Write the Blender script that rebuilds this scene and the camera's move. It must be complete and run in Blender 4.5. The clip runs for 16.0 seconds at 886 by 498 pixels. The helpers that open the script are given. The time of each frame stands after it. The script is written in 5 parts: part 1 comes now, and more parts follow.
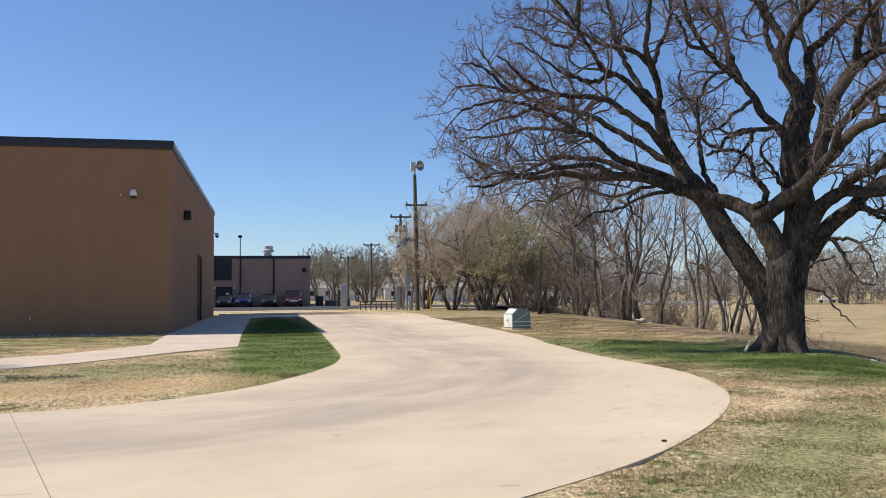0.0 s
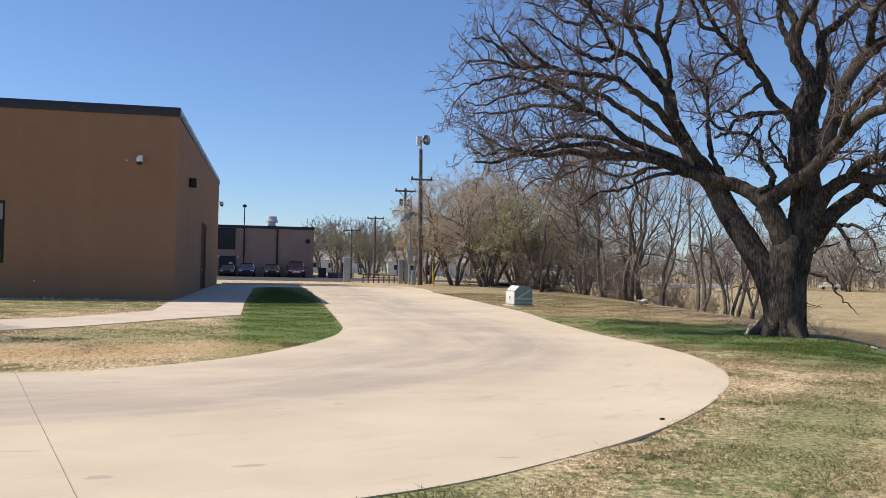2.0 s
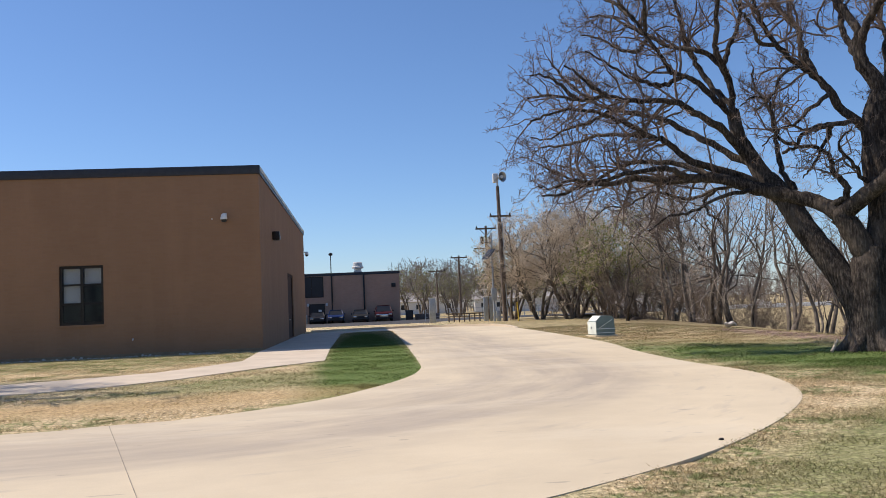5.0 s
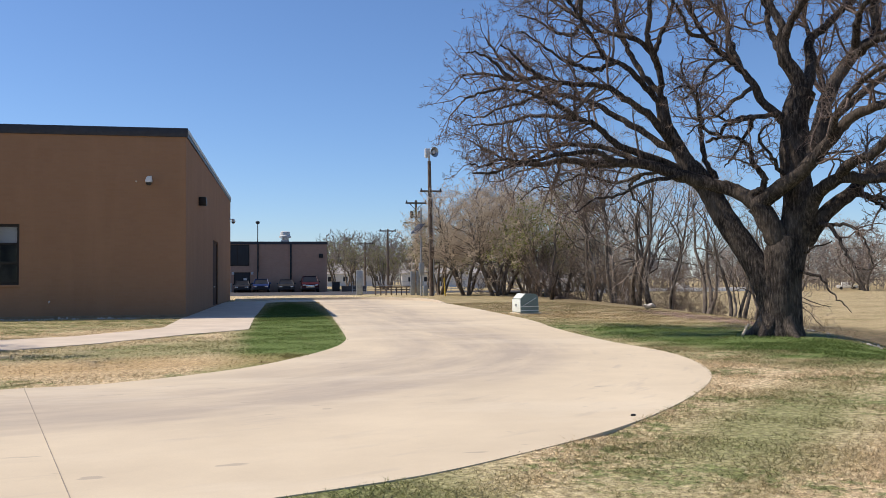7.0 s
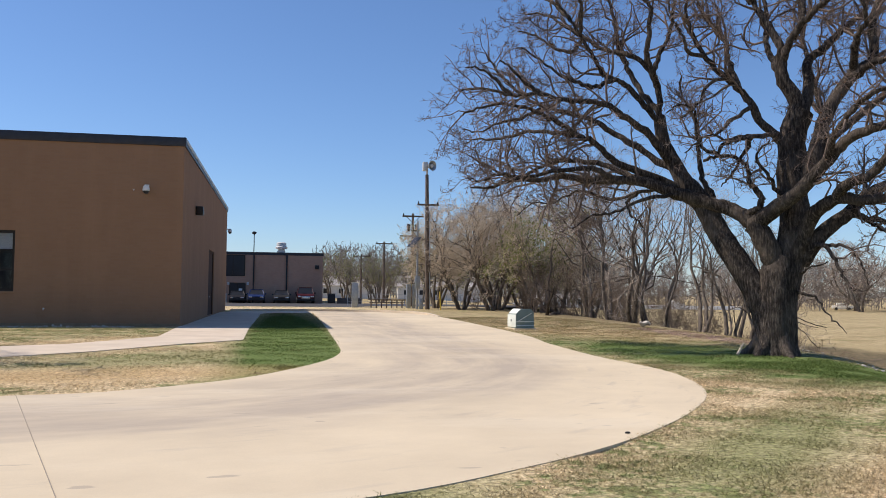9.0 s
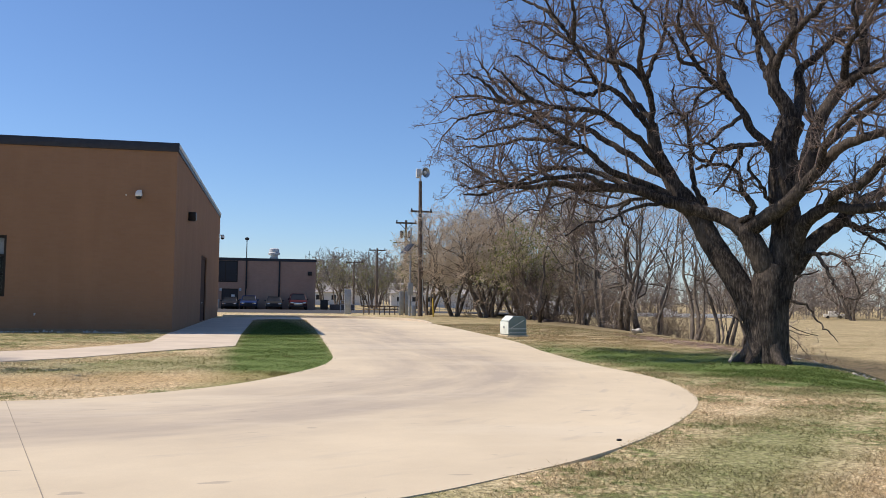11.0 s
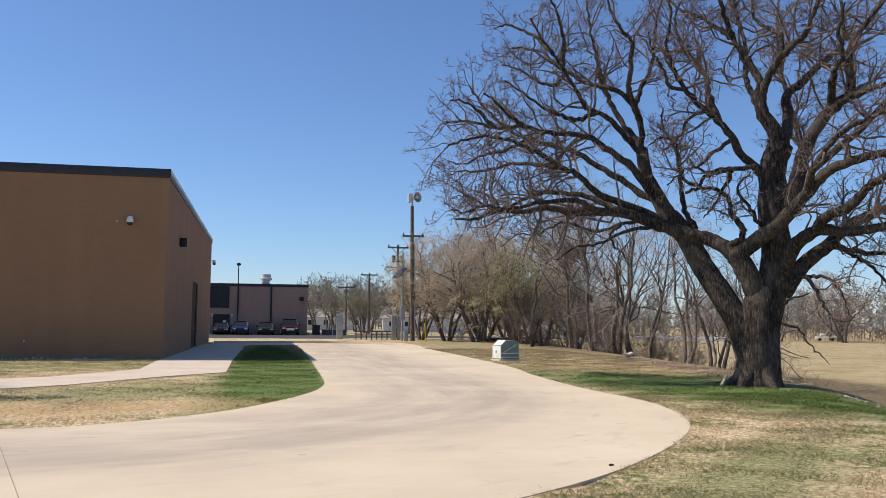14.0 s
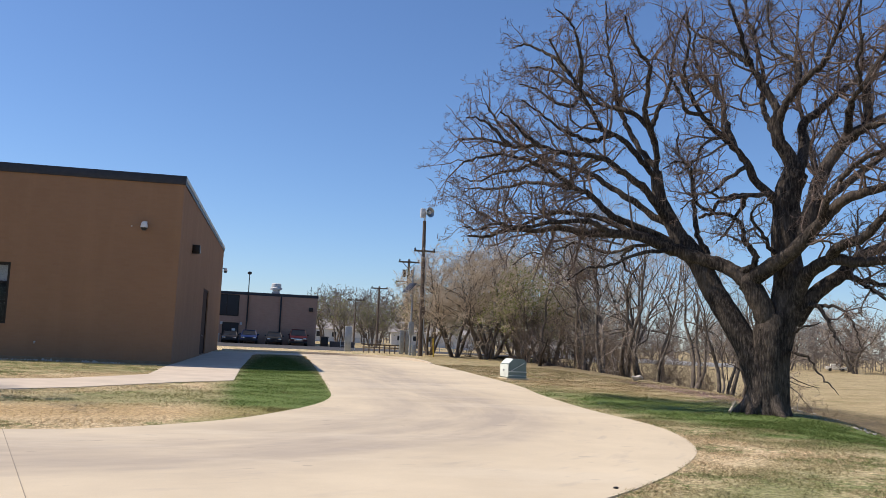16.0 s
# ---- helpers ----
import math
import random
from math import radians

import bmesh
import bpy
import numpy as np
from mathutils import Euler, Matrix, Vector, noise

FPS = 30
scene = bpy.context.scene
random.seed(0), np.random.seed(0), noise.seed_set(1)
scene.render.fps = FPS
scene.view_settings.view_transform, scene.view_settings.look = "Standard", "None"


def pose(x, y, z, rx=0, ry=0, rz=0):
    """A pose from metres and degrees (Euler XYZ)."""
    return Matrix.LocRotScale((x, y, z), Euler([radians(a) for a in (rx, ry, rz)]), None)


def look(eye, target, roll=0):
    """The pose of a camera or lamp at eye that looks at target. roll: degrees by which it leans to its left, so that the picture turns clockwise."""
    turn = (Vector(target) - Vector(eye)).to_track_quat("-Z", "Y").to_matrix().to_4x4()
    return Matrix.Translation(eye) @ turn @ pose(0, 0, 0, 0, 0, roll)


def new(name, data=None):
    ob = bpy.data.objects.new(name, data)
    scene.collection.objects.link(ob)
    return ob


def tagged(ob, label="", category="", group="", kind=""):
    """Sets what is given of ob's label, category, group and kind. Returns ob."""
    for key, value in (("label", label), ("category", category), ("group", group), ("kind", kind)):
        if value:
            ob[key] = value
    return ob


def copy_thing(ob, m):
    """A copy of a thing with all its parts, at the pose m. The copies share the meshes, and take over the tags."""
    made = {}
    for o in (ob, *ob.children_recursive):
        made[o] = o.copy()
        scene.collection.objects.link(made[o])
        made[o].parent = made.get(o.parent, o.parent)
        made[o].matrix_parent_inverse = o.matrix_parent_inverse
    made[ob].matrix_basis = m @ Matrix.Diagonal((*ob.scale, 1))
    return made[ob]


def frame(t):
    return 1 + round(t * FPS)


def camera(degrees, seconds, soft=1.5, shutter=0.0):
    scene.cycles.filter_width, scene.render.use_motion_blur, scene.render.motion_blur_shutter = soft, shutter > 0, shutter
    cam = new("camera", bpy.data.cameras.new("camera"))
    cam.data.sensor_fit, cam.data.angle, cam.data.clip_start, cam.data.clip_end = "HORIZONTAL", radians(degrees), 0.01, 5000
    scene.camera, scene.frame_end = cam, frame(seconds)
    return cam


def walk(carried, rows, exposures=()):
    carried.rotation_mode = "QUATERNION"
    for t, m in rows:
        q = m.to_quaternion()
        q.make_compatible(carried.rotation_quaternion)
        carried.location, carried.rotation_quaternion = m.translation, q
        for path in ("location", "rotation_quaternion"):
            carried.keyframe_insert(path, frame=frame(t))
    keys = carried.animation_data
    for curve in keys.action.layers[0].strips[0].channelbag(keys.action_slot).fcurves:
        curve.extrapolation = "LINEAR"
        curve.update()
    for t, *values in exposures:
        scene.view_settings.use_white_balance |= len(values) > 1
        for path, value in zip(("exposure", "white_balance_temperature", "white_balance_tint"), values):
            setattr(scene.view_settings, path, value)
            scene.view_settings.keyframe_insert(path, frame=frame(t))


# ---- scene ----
cam = camera(54.7, 16.0, soft=0.85)
PATH = [
    (0, (-0.275, 0.786, 1.349), (0.135, 2.741, 1.451), -0.5),
    (0.5, (-0.306, 0.697, 1.347), (0.116, 2.649, 1.448), -1.2),
    (1, (-0.307, 0.716, 1.356), (0.101, 2.671, 1.464), -1.3),
    (1.5, (-0.309, 0.749, 1.34), (0.077, 2.709, 1.421), 0.4),
    (2, (-0.3, 0.76, 1.327), (0.103, 2.719, 1.372), 1.2),
    (2.5, (-0.303, 0.702, 1.31), (0.025, 2.673, 1.403), 1.0),
    (3, (-0.325, 0.636, 1.321), (-0.132, 2.618, 1.5), -0.2),
    (3.2, (-0.307, 0.565, 1.32), (-0.121, 2.545, 1.527), -0.6),
    (5.3, (0.011, 0.304, 1.307), (0.238, 2.287, 1.428), -3.1),
    (5.5, (0.001, 0.205, 1.302), (0.298, 2.179, 1.415), -3.1),
    (6, (0.04, 0.431, 1.299), (0.403, 2.395, 1.39), -2.2),
    (6.5, (0.021, 0.36, 1.301), (0.393, 2.324, 1.372), -1.4),
    (7, (-0.02, 0.278, 1.306), (0.347, 2.243, 1.376), -0.4),
    (7.5, (-0.017, 0.267, 1.306), (0.354, 2.232, 1.375), 0.3),
    (8, (-0.018, 0.271, 1.306), (0.355, 2.234, 1.384), 0.6),
    (8.5, (-0.023, 0.288, 1.307), (0.35, 2.251, 1.404), 0.7),
    (9, (-0.023, 0.29, 1.307), (0.352, 2.251, 1.409), 0.6),
    (11.5, (-0.019, 0.274, 1.306), (0.375, 2.23, 1.436), 0.9),
    (12, (-0.018, 0.272, 1.306), (0.378, 2.227, 1.451), 0.9),
    (12.5, (-0.015, 0.264, 1.304), (0.383, 2.218, 1.459), 0.7),
    (13, (-0.016, 0.26, 1.31), (0.385, 2.213, 1.47), 0.7),
    (13.5, (-0.012, 0.269, 1.313), (0.393, 2.221, 1.481), 0.6),
    (14, (-0.006, 0.261, 1.313), (0.401, 2.212, 1.488), 0.5),
    (14.5, (-0.001, 0.294, 1.312), (0.404, 2.243, 1.502), 1.1),
    (15, (0.0, 0.283, 1.328), (0.405, 2.229, 1.546), 1.9),
    (15.5, (-0.024, 0.272, 1.28), (0.381, 2.222, 1.461), 2.4),
    (16, (-0.027, 0.223, 1.313), (0.353, 2.175, 1.524), 2.6),
]
walk(cam, [(t, look(eye, target, roll)) for t, eye, target, roll in PATH],
     exposures=[(0.0, 0.2, 6500, 14), (16.0, 0.2, 6500, 14)])

# ---- world, sun ----
SUN_EL, SUN_AZ = radians(51.0), math.atan2(-0.962, 0.273)   # azimuth from +y towards +x
world = bpy.data.worlds.new("world")
scene.world = world
world.use_nodes = True
wn = world.node_tree.nodes
sky = wn.new("ShaderNodeTexSky")
sky.sky_type, sky.sun_disc = "NISHITA", False
sky.sun_elevation, sky.sun_rotation = SUN_EL, SUN_AZ
sky.altitude, sky.air_density, sky.dust_density, sky.ozone_density = 300, 1.0, 0.3, 9.0
wn["Background"].inputs["Strength"].default_value = 0.116
world.node_tree.links.new(sky.outputs[0], wn["Background"].inputs["Color"])
sun = new("sun", bpy.data.lights.new("sun", "SUN"))
sun.data.energy, sun.data.angle, sun.data.color = 4.4, radians(0.55), (1.0, 0.90, 0.77)
toward = Vector((math.sin(SUN_AZ) * math.cos(SUN_EL), math.cos(SUN_AZ) * math.cos(SUN_EL), math.sin(SUN_EL)))
sun.matrix_world = look(toward * 50, (0, 0, 0))


# ---- materials ----
class Mat:
    """A small builder of node materials in object or world coordinates."""

    def __init__(self, name, rough=0.8, metal=0.0, spec=0.3):
        self.m = bpy.data.materials.new(name)
        self.m.use_nodes = True
        self.n, self.l = self.m.node_tree.nodes, self.m.node_tree.links
        self.b = self.n["Principled BSDF"]
        self.b.inputs["Roughness"].default_value = rough
        self.b.inputs["Metallic"].default_value = metal
        self.b.inputs["Specular IOR Level"].default_value = spec
        self.pos = self.n.new("ShaderNodeNewGeometry").outputs["Position"]

    def put(self, node, **inputs):
        for key, value in inputs.items():
            s = node.inputs[key]
            if isinstance(value, bpy.types.NodeSocket):
                self.l.new(value, s)
            else:
                s.default_value = value
        return node

    def noise(self, scale, detail=4, rough=0.6, stretch=None, vec=None):
        vec = vec or self.pos
        if stretch:
            mp = self.n.new("ShaderNodeMapping")
            mp.inputs["Scale"].default_value = stretch
            self.l.new(vec, mp.inputs["Vector"])
            vec = mp.outputs[0]
        t = self.n.new("ShaderNodeTexNoise")
        self.put(t, Vector=vec, Scale=scale, Detail=detail, Roughness=rough)
        return t.outputs["Fac"]

    def ramp(self, fac, *stops):
        r = self.n.new("ShaderNodeValToRGB")
        e = r.color_ramp.elements
        while len(e) < len(stops):
            e.new(0.5)
        for i, (p, c) in enumerate(stops):
            e[i].position = p
            e[i].color = (*c, 1) if not isinstance(c, (int, float)) else (c, c, c, 1)
        self.l.new(fac, r.inputs[0])
        return r.outputs[0]

    def mix(self, fac, a, b, blend="MIX"):
        x = self.n.new("ShaderNodeMix")
        x.data_type, x.blend_type = "RGBA", blend
        for s, v in ((x.inputs[0], fac), (x.inputs[6], a), (x.inputs[7], b)):
            if isinstance(v, bpy.types.NodeSocket):
                self.l.new(v, s)
            else:
                s.default_value = v if isinstance(v, (int, float)) else (*v, 1)
        return x.outputs[2]

    def math(self, op, a, b=0.0, clamp=False):
        x = self.n.new("ShaderNodeMath")
        x.operation, x.use_clamp = op, clamp
        for s, v in zip(x.inputs, (a, b)):
            if isinstance(v, bpy.types.NodeSocket):
                self.l.new(v, s)
            else:
                s.default_value = v
        return x.outputs[0]

    def color(self, v):
        self.put(self.b, **{"Base Color": v if isinstance(v, bpy.types.NodeSocket) else (*v, 1)})
        return self

    def bump(self, height, strength=0.4, dist=0.02):
        bn = self.n.new("ShaderNodeBump")
        self.put(bn, Height=height, Strength=strength, Distance=dist)
        self.l.new(bn.outputs[0], self.b.inputs["Normal"])
        return self

    def spot(self, x, y, rx, ry, soft=0.5, wobble=0.0, turn=0.0):
        """A soft-edged patch of the ground, 1 inside and 0 outside, with a wobbling edge."""
        mp = self.n.new("ShaderNodeMapping")
        mp.vector_type = "TEXTURE"
        mp.inputs["Location"].default_value = (x, y, 0)
        mp.inputs["Rotation"].default_value = (0, 0, radians(turn))
        mp.inputs["Scale"].default_value = (rx, ry, 1e6)
        self.l.new(self.pos, mp.inputs["Vector"])
        ln = self.n.new("ShaderNodeVectorMath")
        ln.operation = "LENGTH"
        self.l.new(mp.outputs[0], ln.inputs[0])
        d = ln.outputs["Value"]
        if wobble:
            d = self.math("ADD", d, self.math("MULTIPLY", self.math("SUBTRACT", self.noise(0.9, 6, 0.7), 0.5), wobble))
        mr = self.n.new("ShaderNodeMapRange")
        self.put(mr, Value=d, **{"From Min": 1 + soft, "From Max": 1 - soft})
        return mr.outputs[0]


def paint(name, c, rough=0.5, metal=0.0, vary=0.15, scale=6.0, spec=0.4, bump=0.0):
    m = Mat(name, rough, metal, spec)
    dark = tuple(v * (1 - vary) for v in c)
    light = tuple(min(1, v * (1 + vary)) for v in c)
    a = m.mix(m.ramp(m.noise(scale, 5), (0.35, 0.0), (0.65, 1.0)), dark, light)
    m.color(m.mix(m.math("MULTIPLY", m.noise(scale * 9, 3), vary), a, tuple(v * 0.6 for v in c)))
    if bump:
        m.bump(m.noise(scale * 12, 4), bump, 0.01)
    return m.m



# grass: dry straw with green patches and bare soil; blades let some light through
def lawn(name, blade=False):
    g = Mat(name, 0.95, spec=0.1)
    straw = g.ramp(g.noise(14, 6, 0.75), (0.36, (0.29, 0.215, 0.12)), (0.5, (0.56, 0.44, 0.265)), (0.64, (0.76, 0.63, 0.41)))
    green = g.ramp(g.noise(17, 6, 0.75), (0.36, (0.05, 0.08, 0.022)), (0.5, (0.12, 0.175, 0.05)), (0.64, (0.22, 0.26, 0.09)))
    patch = g.ramp(g.math("ADD", g.math("MULTIPLY", g.noise(0.55, 6, 0.7), 0.6), g.math("MULTIPLY", g.noise(6.0, 7, 0.75), 0.55)), (0.582, 0.0), (0.645, 0.8))
    lush = g.math("MAXIMUM", g.spot(9.6, 17.0, 2.8, 8.5, 0.4, 1.7, 8), g.spot(0.3, 27.0, 1.5, 26.0, 0.3, 0.5))
    lush = g.math("MAXIMUM", lush, g.math("MULTIPLY", g.spot(4.3, 7.3, 3.4, 0.7, 0.6, 1.2, 45), 0.65))
    lush = g.math("MAXIMUM", lush, g.math("MULTIPLY", g.spot(-2.0, 17.5, 3.5, 1.6, 0.5, 0.9, 48), 0.55))
    lush = g.math("MAXIMUM", lush, g.math("MULTIPLY", g.spot(12.2, 44.0, 4.5, 24.0, 0.4, 1.0), g.ramp(g.noise(1.3, 6, 0.7), (0.44, 0.0), (0.6, 0.6))))
    lush = g.math("MAXIMUM", lush, g.math("MULTIPLY", g.math("MAXIMUM", g.spot(-9.0, 28.5, 8.0, 3.6, 0.3, 0.6), g.spot(-8.5, 18.5, 4.5, 2.2, 0.5, 1.0, 12)), g.ramp(g.noise(2.2, 6, 0.7), (0.40, 0.15), (0.58, 0.8))))
    field = g.math("SUBTRACT", 1.0, g.spot(-30, 20, 46, 90, 0.06))
    tan = g.mix(field, straw, g.ramp(g.math("ADD", g.math("MULTIPLY", g.noise(0.22, 8, 0.75), 0.55), g.math("MULTIPLY", g.noise(1.9, 6, 0.75), 0.45)), (0.36, (0.22, 0.175, 0.085)), (0.5, (0.40, 0.315, 0.175)), (0.7, (0.53, 0.425, 0.255))))
    fac = g.math("MAXIMUM", g.math("MULTIPLY", patch, g.math("SUBTRACT", 1.0, g.math("MULTIPLY", field, 0.6))), lush, True)
    bare = g.math("MULTIPLY", g.math("MAXIMUM", g.spot(-3.4, 14.2, 3.6, 1.2, 0.5, 0.9, 10), g.math("MULTIPLY", g.spot(10.6, 28.0, 2.2, 5.0, 0.5, 0.8), 0.45)), 0.8)
    base = g.mix(fac, tan, green)
    base = g.mix(bare, base, g.ramp(g.noise(9, 5), (0.3, (0.38, 0.26, 0.13)), (0.7, (0.54, 0.39, 0.205))))
    litter = g.spot(25.0, 50.0, 9.5, 33.0, 0.15, 0.3, -4)
    base = g.mix(litter, base, g.ramp(g.noise(3, 6, 0.7), (0.35, (0.10, 0.085, 0.045)), (0.65, (0.22, 0.17, 0.10))))
    worn = g.math("MULTIPLY", g.spot(12.5, 46.0, 5.5, 24.0, 0.3, 0.8), g.ramp(g.noise(0.9, 7, 0.75), (0.40, 0.1), (0.6, 0.75)))
    base = g.mix(worn, base, g.ramp(g.noise(2.6, 5, 0.7), (0.35, (0.15, 0.115, 0.06)), (0.65, (0.30, 0.235, 0.125))))
    soil = g.ramp(g.noise(1.1, 7, 0.75), (0.58, 0.0), (0.66, 0.6))
    base = g.mix(soil, base, (0.16, 0.105, 0.055))
    purple = g.math("MULTIPLY", g.spot(13.4, 26.5, 0.7, 6.5, 0.3, 0.8, -6), g.ramp(g.noise(11, 4), (0.45, 0.0), (0.6, 0.8)))
    base = g.mix(purple, base, (0.22, 0.10, 0.18))
    thatch = g.ramp(g.math("ADD", g.math("MULTIPLY", g.noise(75, 4, 0.8), 0.5), g.math("MULTIPLY", g.noise(16, 5, 0.7), 0.5)), (0.40, 0.42), (0.5, 1.0), (0.58, 1.45))
    g.color(g.mix(1.0, base, thatch, "MULTIPLY"))
    g.bump(g.noise(38, 5, 0.8), 0.45, 0.03)
    if blade:
        tr = g.n.new("ShaderNodeBsdfTranslucent")
        mx = g.n.new("ShaderNodeMixShader")
        mx.inputs[0].default_value = 0.45
        g.l.new(g.b.inputs["Base Color"].links[0].from_socket, tr.inputs["Color"])
        g.l.new(g.b.outputs[0], mx.inputs[1])
        g.l.new(tr.outputs[0], mx.inputs[2])
        g.l.new(mx.outputs[0], g.n["Material Output"].inputs["Surface"])
    return g.m


LAWN, BLADE = lawn("lawn"), lawn("lawn_blade", True)

c = Mat("concrete", 0.85, spec=0.25)
cc = c.ramp(c.noise(0.35, 6, 0.65), (0.3, (0.56, 0.47, 0.325)), (0.7, (0.73, 0.62, 0.43)))
# tyre wear follows the bend: r runs across the lane and s along it
sep = c.n.new("ShaderNodeSeparateXYZ")
c.l.new(c.pos, sep.inputs[0])
bx = c.math("MAXIMUM", c.math("ADD", sep.outputs[0], 5.0), 0.0)
by = c.math("MINIMUM", c.math("SUBTRACT", sep.outputs[1], 18.0), 0.0)
lane_r = c.math("SQRT", c.math("ADD", c.math("MULTIPLY", bx, bx), c.math("MULTIPLY", by, by)))
lane = c.n.new("ShaderNodeCombineXYZ")
c.l.new(lane_r, lane.inputs[0])
c.l.new(c.math("MULTIPLY", c.math("ADD", sep.outputs[0], sep.outputs[1]), 0.16), lane.inputs[1])
lane = lane.outputs[0]
wobble_r = c.math("ADD", lane_r, c.math("MULTIPLY", c.math("SUBTRACT", c.noise(0.5, 4), 0.5), 2.2))
band = c.ramp(c.math("DIVIDE", wobble_r, 15.0), (0.40, 0.0), (0.50, 0.75), (0.585, 1.0), (0.655, 0.95), (0.72, 0.12), (0.80, 0.0))
streaks = c.ramp(c.noise(1.5, 6, 0.62, vec=lane), (0.34, 0.25), (0.62, 1.0))
cc = c.mix(c.math("MULTIPLY", c.math("MULTIPLY", band, streaks), 0.8), cc, (0.365, 0.31, 0.25))
thin_streaks = c.ramp(c.noise(4.2, 4, 0.6, vec=lane), (0.56, 0.0), (0.68, 0.38))
cc = c.mix(c.math("MULTIPLY", thin_streaks, c.ramp(c.noise(0.45, 3), (0.42, 0.0), (0.6, 1.0))), cc, (0.36, 0.315, 0.27))
cc = c.mix(c.ramp(c.noise(3.0, 2, 0.5, (0.6, 1.6, 1)), (0.70, 0.0), (0.73, 0.5)), cc, (0.27, 0.235, 0.20))
cc = c.mix(c.ramp(c.noise(0.22, 7, 0.7, (0.5, 1.5, 1)), (0.52, 0.0), (0.6, 0.3)), cc, (0.74, 0.66, 0.50))
cc = c.mix(c.math("MULTIPLY", c.noise(60, 4, 0.7), 0.35), cc, (0.38, 0.33, 0.27))
c.color(cc).bump(c.noise(90, 4), 0.25, 0.004)
CONCRETE = c.m
w = Mat("walk_concrete", 0.85, spec=0.25)
w.color(w.mix(w.ramp(w.noise(1.0, 6), (0.3, 0.0), (0.7, 1.0)), (0.52, 0.44, 0.34), (0.64, 0.55, 0.43))).bump(w.noise(80, 4), 0.25, 0.004)
WALK = w.m


def brick_wall(name, a, b, mortar):
    m = Mat(name, 0.9, spec=0.2)
    sep = m.n.new("ShaderNodeSeparateXYZ")
    m.l.new(m.pos, sep.inputs[0])
    comb = m.n.new("ShaderNodeCombineXYZ")
    m.l.new(m.math("ADD", sep.outputs[0], sep.outputs[1]), comb.inputs[0])
    m.l.new(sep.outputs[2], comb.inputs[1])
    t = m.n.new("ShaderNodeTexBrick")
    m.put(t, Vector=comb.outputs[0], Color1=(*a, 1), Color2=(*b, 1), Mortar=(*mortar, 1), Scale=1.0)
    t.inputs["Brick Width"].default_value, t.inputs["Row Height"].default_value = 0.30, 0.10
    t.inputs["Mortar Size"].default_value = 0.008
    col = m.mix(m.ramp(m.noise(0.35, 6, 0.65), (0.35, 0.0), (0.7, 0.35)), t.outputs["Color"], tuple(v * 0.7 for v in a))
    streak = m.ramp(m.noise(1.2, 5, 0.6, (1, 1, 0.12)), (0.5, 0.0), (0.75, 0.3))
    m.color(m.mix(streak, col, tuple(v * 1.25 for v in b)))
    m.bump(t.outputs["Fac"], -0.5, 0.006)
    return m.m


BRICK = brick_wall("tan_brick", (0.29, 0.167, 0.097), (0.305, 0.177, 0.104), (0.29, 0.174, 0.109))
FAR_BRICK = brick_wall("pink_brown_brick", (0.42, 0.25, 0.175), (0.47, 0.285, 0.20), (0.44, 0.31, 0.23))
FASCIA = paint("dark_fascia", (0.035, 0.037, 0.045), 0.45, 0.3)
ROOF = paint("roof_gravel", (0.32, 0.31, 0.29), 0.9, scale=3)
BROWN_DOOR = paint("brown_door", (0.06, 0.03, 0.021), 0.75, spec=0.15)
BRONZE = paint("bronze_frame", (0.022, 0.018, 0.016), 0.4, 0.4)
WHITE = paint("white_plastic", (0.75, 0.74, 0.70), 0.4, vary=0.08)
DARK = paint("dark_metal", (0.03, 0.03, 0.032), 0.45, 0.5)
GREY = paint("galvanised", (0.38, 0.40, 0.41), 0.45, 0.7)
LIGHT_GREY = paint("light_grey", (0.55, 0.56, 0.55), 0.5)
GREEN_BOX = paint("grey_green_enamel", (0.16, 0.22, 0.20), 0.45, vary=0.1)
# sunlight on the box's door side put into the colour; pale bands share it
GREEN_SUN_AND_BANDS = paint("enamel_sunlit_side_and_bands", (0.70, 0.75, 0.69), 0.45, vary=0.08)
ASPHALT = paint("asphalt", (0.055, 0.053, 0.052), 0.9, scale=2.0, bump=0.3)
RUBBER = paint("rubber", (0.02, 0.02, 0.02), 0.8)
CHROME = paint("chrome", (0.6, 0.6, 0.6), 0.2, 1.0, 0.05)
YELLOW = paint("yellow_marker", (0.62, 0.43, 0.05), 0.5)
STONE = paint("pale_stone", (0.52, 0.48, 0.42), 0.9, bump=0.4)
BLIND = paint("roller_blind", (0.74, 0.78, 0.80), 0.8, vary=0.06)
INSIDE = paint("dim_room", (0.12, 0.11, 0.10), 0.9)

gm = Mat("window_glass", 0.03, spec=0.6)
gm.color((0.02, 0.025, 0.03))
gm.b.inputs["Alpha"].default_value = 0.22
GLASS = gm.m
gm = Mat("dark_glass", 0.3, spec=0.3)
gm.color(gm.mix(gm.noise(0.8), (0.012, 0.014, 0.018), (0.03, 0.034, 0.04)))
DARK_GLASS = gm.m


def bark(name, a, b, scale=9.0, deep=0.35):
    m = Mat(name, 0.95, spec=0.15)
    n1 = m.noise(scale, 6, 0.7, (1, 1, 0.22))
    col = m.ramp(n1, (0.35, tuple(v * deep for v in a)), (0.5, a), (0.68, b))
    m.color(m.mix(m.ramp(m.noise(1.6, 4), (0.45, 0.0), (0.7, 0.4)), col, tuple(v * 1.25 for v in b)))
    m.bump(n1, 0.9, 0.05)
    return m.m


